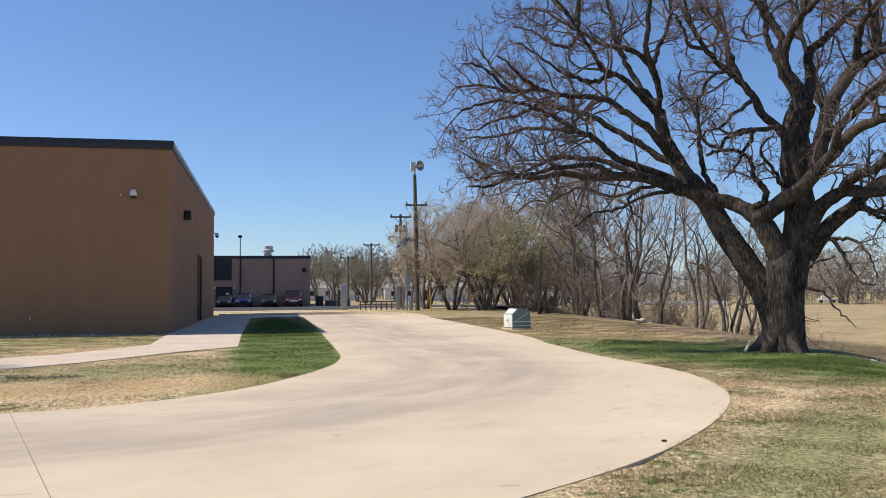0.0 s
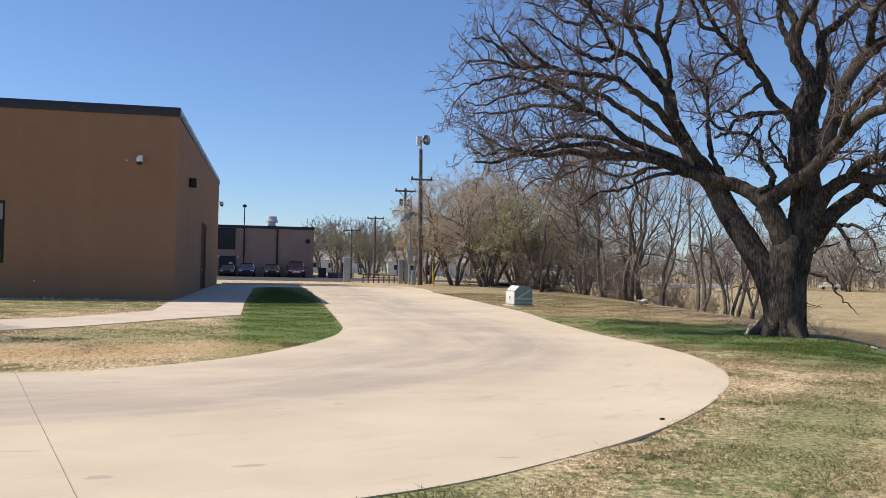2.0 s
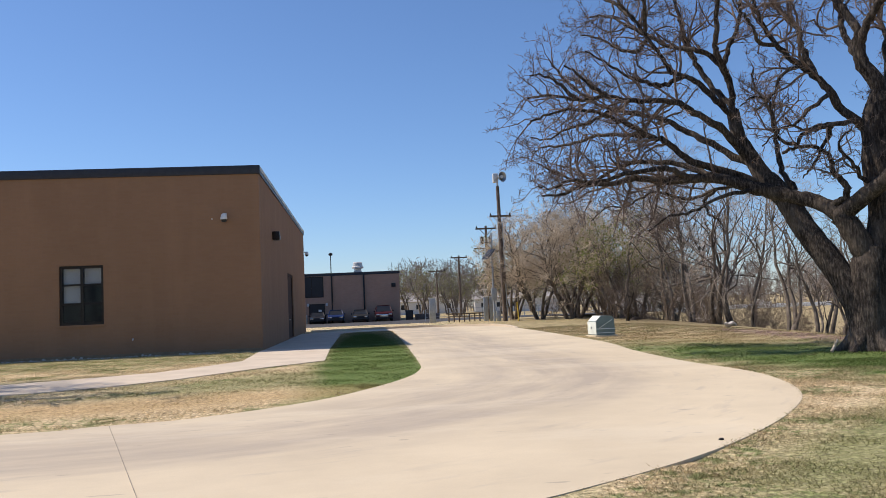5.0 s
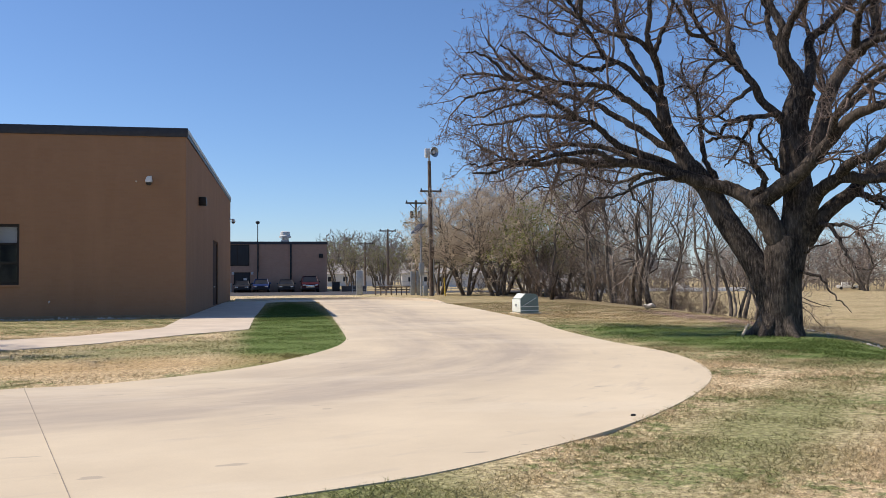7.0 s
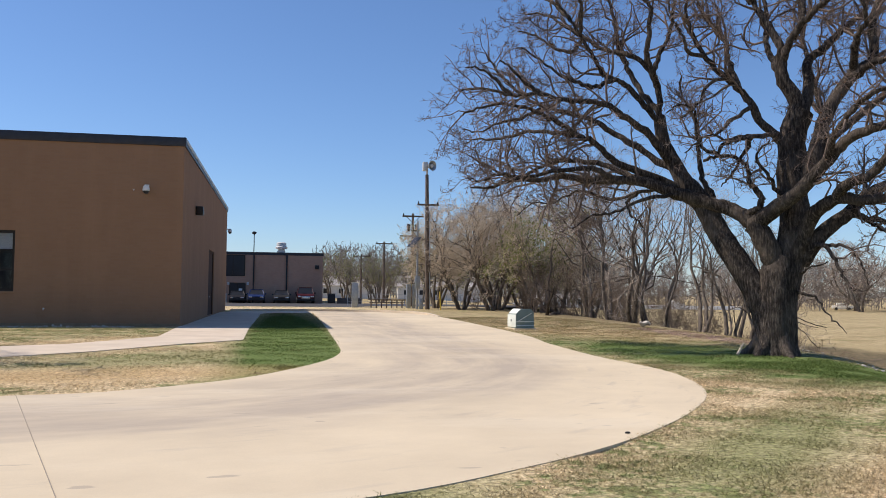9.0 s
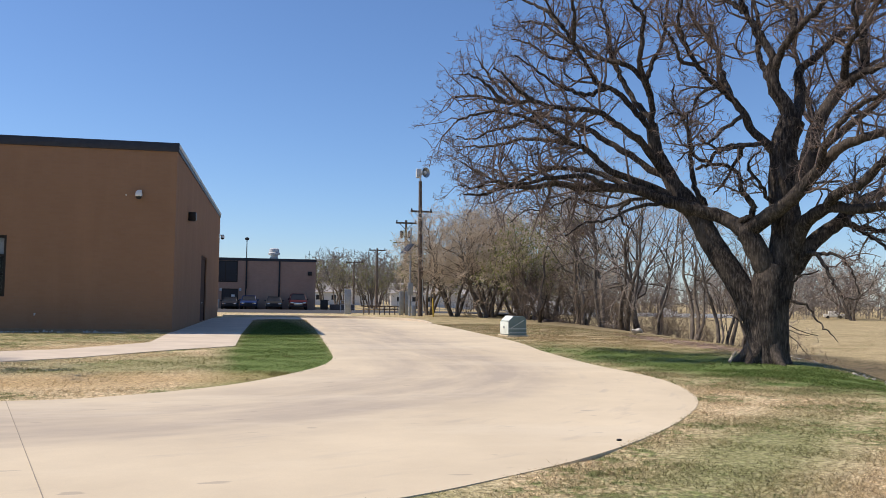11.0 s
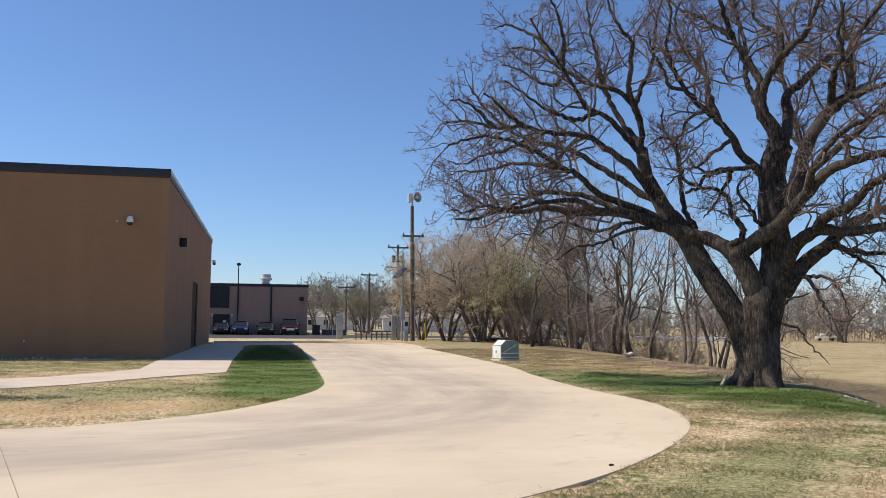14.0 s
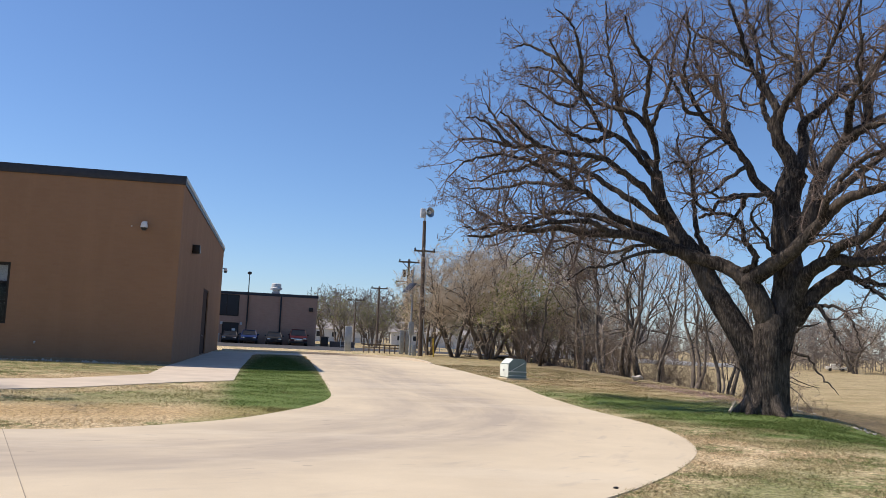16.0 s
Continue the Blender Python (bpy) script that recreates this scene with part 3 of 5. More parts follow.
oak_limb(0.0633, 0.015, (-4.5, 1.1, 5.05), (-4.7, 2.1, 5.3), (-5.25, 2.9, 5.45), (-5.75, 3.7, 5.4), (-6.25, 4.25, 5.45), (-6.55, 4.65, 5.4))
oak_limb(0.0542, 0.015, (-4.5, 3.85, 6.35), (-5, 4.2, 6.1), (-5.55, 4.6, 6), (-6.05, 5.05, 5.8), (-6.4, 5.4, 5.95))
oak_limb(0.0542, 0.015, (-5.5, 1.05, 6), (-5.85, 1.05, 6.25), (-6.25, 1.05, 6.6), (-6.5, 1, 6.75))
oak_limb(0.0542, 0.015, (-6.15, 1.25, 6), (-6.55, 1.35, 6.4), (-6.9, 1.5, 6.65), (-7.2, 1.55, 6.65))
oak_limb(0.0542, 0.015, (-2.1, 0.6, 3.65), (-3.05, 0.35, 3.55), (-3.9, 0.4, 3.2), (-4.45, 0.4, 3.1), (-4.9, 0.45, 2.8))
oak_limb(0.295, 0.22, (-0.4, -0.6, 1), (-0.4, -0.6, 1.8), (-0.6, -0.6, 2.3), (-0.8, -0.5, 2.75), (-0.95, -0.4, 2.95), bare=True)
oak_limb(0.186, 0.14, (-0.85, -0.45, 2.85), (-1.05, -0.2, 3.15), (-1.3, 0.1, 3.35), (-1.65, 0.4, 3.5), (-2.05, 0.65, 3.7), bare=True)
oak_limb(0.197, 0.066, (-0.9, -0.4, 2.9), (-0.65, -0.9, 3.25), (-0.45, -1.3, 3.5), (-0.3, -1.65, 3.8), (-0.1, -2, 4.2), (0.15, -2.35, 4.6), (0.4, -2.9, 4.75), (0.65, -3.4, 4.8), (1, -4.1, 4.85))
oak_limb(0.0814, 0.033, (-1.05, -0.2, 3.15), (-0.9, -0.55, 3.25), (-0.85, -0.7, 3.45), (-0.95, -0.6, 3.7), (-1.1, -0.55, 3.9), (-1.1, -0.55, 4.2), (-1.25, -0.4, 4.4), (-1.6, -0.2, 4.5), (-1.9, 0, 4.4))
oak_limb(0.365, 0.29, (-0.45, -0.6, 0.9), (-0.2, -0.6, 1.9), (0, -0.65, 2.95), (0, -0.5, 3.75), (0.05, -0.45, 4.4), (0.1, -0.45, 5.05), (0.25, -0.55, 5.55), bare=True)
oak_limb(0.208, 0.13, (0.1, -0.45, 5), (0.2, -0.5, 5.55), (0.1, -0.45, 5.95), (-0.1, -0.35, 6.35), (-0.1, -0.3, 6.9), bare=True)
oak_limb(0.108, 0.022, (-0.1, -0.35, 6.55), (-0.1, -0.3, 7.05), (-0.2, -0.15, 7.45), (-0.3, 0.05, 7.85), (-0.4, 0.35, 8.3), (-0.6, 0.7, 8.7), (-0.85, 1.2, 9.15), (-1.1, 1.75, 9.55), (-1.3, 2.2, 10.15))
oak_limb(0.0723, 0.022, (-0.4, 0.35, 8.3), (-0.65, 0.25, 8.75), (-0.9, 0.15, 9.3), (-1.15, 0.1, 9.8), (-1.4, 0, 10.35))
oak_limb(0.0995, 0.022, (-0.1, -0.35, 6.75), (-0.05, -0.6, 7.15), (0.05, -0.9, 7.45), (0.2, -1.25, 7.7), (0.35, -1.55, 7.95), (0.35, -1.8, 8.35), (0.4, -2.05, 8.8), (0.45, -2.3, 9.3), (0.4, -2.55, 9.95))
oak_limb(0.0723, 0.022, (0.05, -0.9, 7.45), (0.35, -0.5, 8.1), (0.4, -0.05, 8.45), (0.25, 0.4, 8.9), (0.3, 0.7, 9.75), (0.45, 1, 10.8))
oak_limb(0.0904, 0.022, (-0.05, -0.35, 6.3), (0, 0.2, 6.9), (0.05, 0.55, 7.4), (0.2, 0.75, 8), (0.3, 1.05, 8.75), (0.25, 1.45, 9.65), (0.25, 1.7, 10.45), (0.45, 1.95, 11.65))
oak_limb(0.118, 0.022, (0.1, -0.45, 4.3), (-0.2, -0.4, 4.9), (-0.6, -0.25, 5.3), (-0.8, -0.25, 5.7), (-1.1, -0.2, 6.05), (-1.4, -0.1, 6.35), (-1.9, -0.05, 6.85), (-2.2, -0.1, 7.3), (-2.4, -0.15, 7.8), (-2.4, -0.4, 8.35), (-2.55, -0.55, 8.95))
oak_limb(0.0814, 0.022, (-1.1, -0.2, 6.05), (-1.05, 0.4, 6.9), (-0.95, 0.65, 7.4), (-1, 1.05, 7.8), (-1.15, 1.5, 8.5), (-1.15, 1.85, 9.25), (-0.75, 2, 10.1))
oak_limb(0.0542, 0.016, (-1.9, -0.05, 6.85), (-2.4, -0.3, 6.8), (-2.65, -0.5, 7.1), (-2.9, -0.55, 7.45), (-3.1, -0.7, 7.9))
oak_limb(0.0542, 0.016, (-0.75, -0.15, 5), (-1.4, -0.35, 4.85), (-1.8, -0.3, 4.55), (-2.2, -0.3, 4.85), (-2.35, -0.45, 5.45), (-2.65, -0.35, 5.6), (-2.95, -0.3, 5.4))
oak_limb(0.0542, 0.016, (-0.8, -0.25, 5.7), (-1.45, -0.4, 5.25), (-1.85, -0.55, 4.95), (-2.25, -0.65, 4.8), (-2.7, -0.7, 4.45))
oak_limb(0.0452, 0.014, (-1.4, -0.1, 6.35), (-1.9, -0.15, 6.1), (-2.15, -0.2, 5.6), (-2.5, -0.1, 5.35))
oak_limb(0.0633, 0.016, (-0.3, -0.45, 5), (-1.15, -0.85, 4.85), (-1.7, -1, 4.7), (-2.1, -1.05, 4.75), (-2.4, -1.15, 4.95))
oak_limb(0.0723, 0.018, (-1.25, 0.75, 3.65), (-1.4, 1.05, 4.25), (-1.4, 1.2, 4.9), (-1.35, 1.3, 5.3), (-1.45, 1.45, 5.85), (-1.6, 1.7, 6.35), (-1.55, 1.75, 6.85))
oak_limb(0.0633, 0.016, (0, -0.6, 3.35), (-0.55, -0.85, 3.65), (-0.9, -1, 4), (-1.2, -1.05, 4.35), (-1.05, -1.35, 4.7))
oak_limb(0.0542, 0.016, (-0.75, -0.15, 5), (-0.75, 0.35, 4.55), (-0.85, 0.65, 4.2), (-0.95, 0.9, 3.95))
oak_limb(0.136, 0.027, (0.25, -0.55, 5.45), (0.6, -0.3, 6.1), (0.75, -0.05, 6.85), (1.15, -0.05, 7.2), (1.5, -0.05, 7.5), (1.85, 0, 7.85), (2.25, -0.05, 8.15), (2.55, 0.15, 8.95), (2.65, 0.4, 9.75), (2.9, 0.65, 10.95))
oak_limb(0.186, 0.027, (-0.05, -1.3, 3.85), (0.2, -1.25, 4.8), (0.55, -1.2, 5.55), (1, -1.35, 6.25), (1.4, -1.5, 6.6), (1.45, -1.4, 7.35), (1.65, -1.4, 7.9), (1.95, -1.5, 8.35), (2.25, -1.6, 8.75), (2.7, -1.6, 9.55))
oak_limb(0.0995, 0.022, (1, -1.35, 6.25), (0.7, -1.8, 6.65), (0.6, -2.05, 6.9), (0.55, -2.4, 7.1), (0.3, -2.6, 7.55), (0.25, -2.9, 8.05))
oak_limb(0.108, 0.022, (0.95, -1.35, 6.15), (0.95, -2.05, 6.3), (1.05, -2.6, 6.35), (1.2, -3.15, 6.45), (1.45, -3.8, 6.8))
oak_limb(0.0814, 0.022, (-0.1, -2, 4.2), (-0.25, -2.6, 4.8), (-0.15, -3.15, 5.2), (0.05, -3.75, 5.4), (0.3, -4.35, 5.5))
oak_limb(0.197, 0.066, (0, -0.75, 2.2), (0, -1.1, 2.9), (0.05, -1.45, 3.2), (0.2, -1.95, 3.4), (0.45, -2.45, 3.3), (0.8, -3.15, 3.35), (1.1, -3.9, 3.45))
oak_limb(0.127, 0.055, (0.15, -1.8, 3.35), (0.1, -2.35, 3.65), (0.3, -2.8, 3.8), (0.4, -3.25, 4.15), (0.45, -3.75, 4.25), (0.7, -4.4, 4.35))
oak_limb(0.197, 0.055, (0.05, -0.75, 2.05), (0.35, -1.1, 2.7), (0.9, -1.2, 3.15), (1.45, -1.15, 3.6), (2.1, -1.1, 3.9), (2.65, -1.1, 4.1), (3.6, -1.25, 4.45))
oak_limb(0.0995, 0.033, (0.35, -1.1, 2.7), (1, -1.1, 3.15), (1.7, -1, 3.05), (2.55, -1.05, 3), (3.5, -1.15, 2.95))
oak_limb(0.0542, 0.013, (1.6, -0.95, 3.05), (1.8, -1.25, 2.8), (1.85, -1.55, 2.55), (1.9, -1.85, 2.25), (1.95, -2.1, 1.85))
oak_limb(0.0542, 0.013, (0.2, -0.85, 2.5), (0.1, -1.65, 2.35), (0.05, -1.95, 2.1), (0.05, -2.2, 1.75), (0.1, -2.45, 1.5), (0.2, -2.75, 1.45))
oak_limb(0.0452, 0.011, (0.25, -1.25, 2.45), (0.25, -1.85, 2.4), (0.35, -2.15, 2.25), (0.4, -2.4, 1.9), (0.4, -2.55, 1.55))
oak_limb(0.0362, 0.011, (0, -0.75, 1.8), (-0.15, -1.35, 1.9), (0, -1.8, 2.05), bare=True)
oak_limb(0.0362, 0.0088, (-0.15, -0.75, 1.4), (-0.2, -1.45, 1.35), (-0.15, -1.7, 1.2), (-0.05, -1.9, 0.9), (0, -2.05, 0.75), (0.1, -2.25, 0.55), bare=True)
oak_limb(0.125, 0.025, (0.0, -0.5, 3.2), (1.1, 0.4, 4.4), (1.9, 1.1, 5.8), (2.3, 2.2, 7.5), (2.7, 3.2, 9.5), (3.4, 4.1, 11.4))
oak_limb(0.125, 0.025, (0.0, -0.4, 4.2), (1.8, -0.1, 5.4), (3.4, 0.1, 6.7), (4.9, 0.2, 8.3), (6.3, 0.5, 9.9))
for pts, rad in main_limbs:
    sprout(rng, pts, rad, 0, twigs, cfg)
for i, item in enumerate([wood[:5], *[[b] for b in wood[5:]]]):
    v, f = tubes(item, lambda lev: 16 if i == 0 else 12)
    v += 0.012 * np.sin(v[:, [1, 2, 0]] * 23) * np.sin(v[:, [2, 0, 1]] * 11)
    nm = "limb" if i else "trunk"
    o = new(nm, mesh_of(nm, v, f, OAK, True))
    o.parent = oak
    if not i:
        tagged(o, "rugged furrowed grey-brown bark")
o = new("crown", mesh_of("crown", *tubes(twigs, sides), TWIG, True))
o.parent = oak
tagged(o, "dense bare brown twigs", kind="stuff")


def leaf_cards(rng, branches, every, size):
    tips = np.array([b[0][-1] for b in branches if b[2] >= 3])
    tips = tips[rng.random(len(tips)) < every]
    k = len(tips)
    a, b2 = rng.normal(size=(k, 3)), rng.normal(size=(k, 3))
    a = a / np.linalg.norm(a, axis=1, keepdims=True) * size * rng.uniform(0.5, 1.2, (k, 1))
    b2 = b2 / np.linalg.norm(b2, axis=1, keepdims=True) * size * 0.6
    V = np.stack([tips - a * 0.2, tips + a * 0.4 + b2 * 0.5, tips + a, tips + a * 0.4 - b2 * 0.5], 1).reshape(-1, 3)
    return V, np.arange(4 * k).reshape(k, 4)


o = new("old_foliage", mesh_of("old_foliage", *leaf_cards(rng, twigs, 0.07, 0.06), OLD_LEAF))
o.parent = oak
tagged(o, "few clinging brown leaves", kind="stuff")


def bare_tree(name, label, seed, height, r, stems, at, spread=0.35, bark_mat=None, twig_mat=None, levels=4, density=(2.0, 2.6, 3.4, 4.2), thin=0.012, leaves=0.0, leaf_size=0.12, lift=0.05, group="trees along the creek", straight=0.12, lean=(0, 0), clear=0.3, turn=0, wander=0.2, stout=0.016):
    rng = np.random.default_rng(seed)
    wood, tw = [], []
    c = dict(levels=levels, density=density, angle=(25, 60), up=0.22, shrink=0.95, least=0.3, most=(height * 0.4, height * 0.2, height * 0.1, 0.6), thin=thin, wander=wander, lift=lift, stout=stout)
    c["from"] = (clear, 0.2, 0.1, 0.1)
    for s in range(stems):
        a = 2 * math.pi * (s + rng.random() * 0.7) / max(stems, 1)
        v = unit(np.array([math.cos(a) * spread * (stems > 1) + lean[0], math.sin(a) * spread * (stems > 1) + lean[1], 1.0]))
        h = height * rng.uniform(0.75, 1.0)
        pts = [np.array([0.15 * math.cos(a) * (stems > 1), 0.15 * math.sin(a) * (stems > 1), -0.3])]
        for i in range(8):
            v = unit(v + rng.normal(size=3) * straight + np.array([0, 0, 0.06]))
            pts.append(pts[-1] + v * h / 8)
        pts = np.array(pts)
        rad = r / math.sqrt(stems) * np.linspace(1.15, 0.12, 9)
        wood.append((pts, rad, 0))
        sprout(rng, pts, rad, 0, tw, c)
    t = thing(name, label, "tree", at, turn, group)
    for nm, br, mt in (*[("trunk", [b], bark_mat or GREY_BARK) for b in wood], ("branchwork", [b for b in tw if b[2] <= 1], bark_mat or GREY_BARK), ("crown", [b for b in tw if b[2] > 1], twig_mat or TAN_TWIG)):
        o = new(nm, mesh_of(nm, *tubes(br, lambda lev: 8 if lev == 0 else 4 if lev == 1 else 3), mt, True))
        o.parent = t
        if nm != "trunk":
            tagged(o, kind="stuff")
    if leaves:
        o = new("foliage", mesh_of("foliage", *leaf_cards(rng, tw, leaves, leaf_size), LEAF))
        o.parent = t
        tagged(o, "sparse yellow-green spring leaves", kind="stuff")
    return t


def on_ground(x, y, sink=0.0):
    return (x, y, float(ground_z(x, y)) - sink)


tan_tree = bare_tree("creek_tree", "bushy bare tree with fine tan twigs", 11, 9.4, 0.26, 4, on_ground(17.0, 66), 0.34, GREY_BARK, TAN_TWIG, lift=-0.03, density=(2.6, 3.2, 2.8, 1.2), thin=0.013, wander=0.28, straight=0.18)
green_tree = bare_tree("creek_tree", "small tree just breaking into yellow-green leaf", 12, 7.5, 0.24, 3, on_ground(18.6, 60), 0.45, GREY_BARK, TAN_TWIG, leaves=0.9, leaf_size=0.2, lift=-0.03, density=(2.4, 3.2, 3.6, 2.6), thin=0.011, wander=0.28, straight=0.2)
tall_tree = bare_tree("creek_tree", "tall slender bare grey tree", 13, 11.5, 0.20, 2, on_ground(21, 56), 0.22, GREY_BARK, FAR_TWIG, lift=0.03, density=(1.6, 2.0, 2.3, 1.8), thin=0.009, wander=0.3, straight=0.2)
fork_tree = bare_tree("creek_tree", "forked bare grey tree with open crooked branches", 14, 9.0, 0.16, 2, on_ground(17.0, 39.5), 0.35, GREY_BARK, FAR_TWIG, density=(1.5, 2.0, 2.4, 2.2), thin=0.007, clear=0.3, straight=0.27, wander=0.34, lift=0.02)
brush_tree = bare_tree("creek_brush", "tangled leafless thicket of thin brown stems", 15, 4.6, 0.10, 9, on_ground(19, 52), 0.55, BRUSH, BRUSH, levels=3, density=(2.3, 2.7, 2.2), thin=0.011, lift=0.02, clear=0.08, straight=0.24, wander=0.3)
sapling = bare_tree("creek_sapling", "thin leafless sapling by the creek", 16, 5.5, 0.075, 1, on_ground(16.5, 30), 0.1, GREY_BARK, BRUSH, levels=3, density=(2.4, 2.6, 2.6), thin=0.007, clear=0.2, straight=0.24, wander=0.32)
lean_tree = bare_tree("creek_tree", "dark crooked tree leaning over the lawn", 17, 7.5, 0.22, 1, on_ground(18.2, 53), 0.1, OAK, TWIG, density=(1.6, 2.2, 2.6, 2.6), lean=(-0.85, -0.2), straight=0.26, wander=0.3)
rng = np.random.default_rng(3)


def again(ob, x, y, s=1.0, turn=0):
    m = pose(*on_ground(x, y), 0, 0, turn)
    ob2 = copy_thing(ob, m)
    ob2.scale = (s, s, s * rng.uniform(0.92, 1.08))
    return ob2


for ob, spots in ((tan_tree, ((14.3, 67, 1.02), (12.9, 71, 0.85), (15.8, 63.5, 0.9), (20.5, 70, 1.1), (23.5, 63, 1.0), (18.4, 71, 1.0))),
                  (green_tree, ((13.6, 74, 0.8), (21.5, 65, 1.0))),
                  (tall_tree, ((24, 52, 0.95), (24.5, 60, 1.05), (19.6, 49, 0.85))),
                  (fork_tree, ((23.5, 40, 1.0), (20.6, 45, 1.1), (17.2, 33.4, 0.8))),
                  (brush_tree, ((17.5, 58, 0.9), (20.5, 48, 0.8), (18.6, 45, 0.6), (22.5, 57, 0.9), (19.8, 41, 0.55), (21, 63, 0.9), (23, 50, 0.75), (18.6, 63, 0.8), (25, 58, 0.9), (24, 66, 0.9), (26.5, 54, 0.8), (21.5, 52, 0.7), (22.6, 43, 0.5), (18.2, 38, 0.42), (22, 61, 0.9), (25, 48, 0.7), (20.4, 51, 0.6), (19.6, 66, 0.8), (16.4, 71, 0.6), (21.4, 45, 0.5), (24, 46, 0.6), (23, 39.5, 0.4), (20.6, 36, 0.35), (19.4, 31, 0.3), (17.5, 29, 0.3), (18.5, 27, 0.28), (17, 31.8, 0.3), (19.8, 33.4, 0.35), (16.4, 25.5, 0.25), (21.5, 34, 0.4))),
                  (sapling, ((17.2, 33, 1.0), (16.0, 26.5, 0.7), (17.6, 31, 1.1), (16.3, 28.0, 0.9), (18.8, 30.5, 1.0), (17.0, 36, 0.9), (19.2, 34, 1.1), (18.2, 33.0, 0.7), (17.2, 29.2, 0.8)))):
    for x, y, s in spots:
        again(ob, x, y, s, rng.uniform(0, 360))

# a tree west of the view, whose shade lies on the lawn
again(tan_tree, -12.3, 18.9, 1.0, 130)

# lone trees at the far side of the field, and distant woods
field_tree = bare_tree("field_tree", "spreading bare tree beyond the dry field", 21, 10, 0.26, 3, on_ground(123, 164), 0.6, GREY_BARK, FAR_TWIG, density=(2.0, 2.4, 2.2, 1.3), thin=0.02, clear=0.12, group="trees beyond the field", straight=0.2, wander=0.3, lift=-0.01)
field_tree.scale = (1.9, 1.9, 1.8)
for x, y, s in ((137, 158, 1.7), (113, 173, 1.4), (133, 180, 1.8), (148, 166, 1.9), (104, 182, 1.1), (157, 150, 1.8)):
    again(field_tree, x, y, s, rng.uniform(0, 360))
yard_tree = bare_tree("yard_tree", "bare yard tree with a hint of green", 22, 6.0, 0.22, 3, on_ground(13.5, 118), 0.5, GREY_BARK, DISTANT, density=(2.8, 3.2, 3.0, 2.0), thin=0.014, leaves=0.3, leaf_size=0.22, group="trees by the far houses", straight=0.22, wander=0.3, lift=0.0)
for x, y, s in ((19, 112, 1.0), (10.5, 138, 1.2), (26, 126, 1.1), (17, 150, 1.3), (31, 108, 1.0), (24, 96, 1.0), (16, 130, 1.1), (12.5, 155, 1.5), (21, 140, 1.2), (35, 130, 1.2), (40, 115, 1.2), (45, 140, 1.4), (8.6, 150, 1.2), (14.8, 142, 1.0)):
    again(yard_tree, x, y, s, rng.uniform(0, 360))


def far_wood(seed, count):
    rng = np.random.default_rng(seed)
    out = []
    c = dict(levels=2, density=(1.3, 1.0), angle=(25, 65), up=0.15, shrink=1.0, least=1.2, most=(4.8, 2.8), thin=0.085, wander=0.28, lift=0.02)
    c["from"] = (0.02, 0.1)
    for i in range(count):
        a = radians(rng.uniform(-8, 50))
        d = rng.uniform(212, 300)
        x, y = d * math.sin(a), d * math.cos(a)
        z = float(ground_z(x, y))
        h = d * (0.022 if a < radians(2.5) else 0.052 if a < radians(14) else 0.047) * (rng.uniform(0.55, 1.05) if i % 3 else rng.uniform(0.25, 0.5))
        pts = np.array([[x, y, z], [x, y, z + h * 0.35], [x + rng.normal() * 0.5, y, z + h * 0.7], [x + rng.normal(), y, z + h]])
        rad = h * 0.009 * np.array([1, 0.8, 0.5, 0.2])
        out.append((pts, rad, 0))
        sprout(rng, pts, rad, 0, out, c)
    return tubes(out, lambda lev: 4 if lev == 0 else 3)


tagged(new("distant_woods", mesh_of("distant_woods", *far_wood(5, 900), DISTANT)), "hazy belt of leafless woods on the horizon", "woods", kind="stuff")



# ---- the near building ----
X0, Y0, Y1, H = -3.47, 32.3, 58.8, 6.52
WEST = -38.0
bld = thing("school_building", "plain tan brick building with dark metal roof edge", "building")


def wall_with_hole(a0, a1, h, hole, thick, along):
    """A wall along x (faces -y at 0) or along y (faces +x at 0) with one opening."""
    bm = bmesh.new()
    u0, u1, v0, v1 = hole
    for q0, q1, r0, r1 in ((a0, u0, -0.2, h), (u1, a1, -0.2, h), (u0, u1, v1, h), (u0, u1, -0.2, v0)):
        if r1 - r0 < 0.001:
            continue
        if along == "x":
            box(q0, q1, Y0, Y0 + thick, r0, r1, bm=bm)
        else:
            box(X0 - thick, X0, q0, q1, r0, r1, bm=bm)
    bmesh.ops.remove_doubles(bm, verts=bm.verts, dist=0.0005)
    return bm


WIN = (-10.60, -9.06, 1.20, 3.33)
DOOR = (44.4, 48.0, 0.03, 3.36)
part("front_wall", wall_with_hole(WEST, X0, H, WIN, 0.35, "x"), BRICK, bld)
part("side_wall", wall_with_hole(Y0 + 0.35, Y1 - 0.35, H, DOOR, 0.35, "y"), BRICK, bld)
part("rear_wall", box(WEST, X0, Y1 - 0.35, Y1, -0.2, H), BRICK, bld)
part("west_wall", box(WEST, WEST + 0.35, Y0 + 0.35, Y1 - 0.35, -0.2, H), BRICK, bld)
part("roof", box(WEST + 0.1, X0 - 0.1, Y0 + 0.1, Y1 - 0.1, H - 0.05, H + 0.12), ROOF, bld)
E2 = 0.06
part("fascia", box(WEST - E2, X0 + E2, Y0 - E2, Y0 + 0.1, H - 0.02, H + 0.30, 0.01), FASCIA, bld, "dark metal roof edge")
part("fascia", box(X0 - 0.1, X0 + E2, Y0 + 0.1, Y1 + E2, H + 0.16, H + 0.30, 0.01), LIGHT_GREY, bld, "pale metal coping")
part("fascia", box(X0 - 0.1, X0 + E2 - 0.02, Y0 + 0.1, Y1 + E2 - 0.02, H + 0.003, H + 0.16), FASCIA, bld)
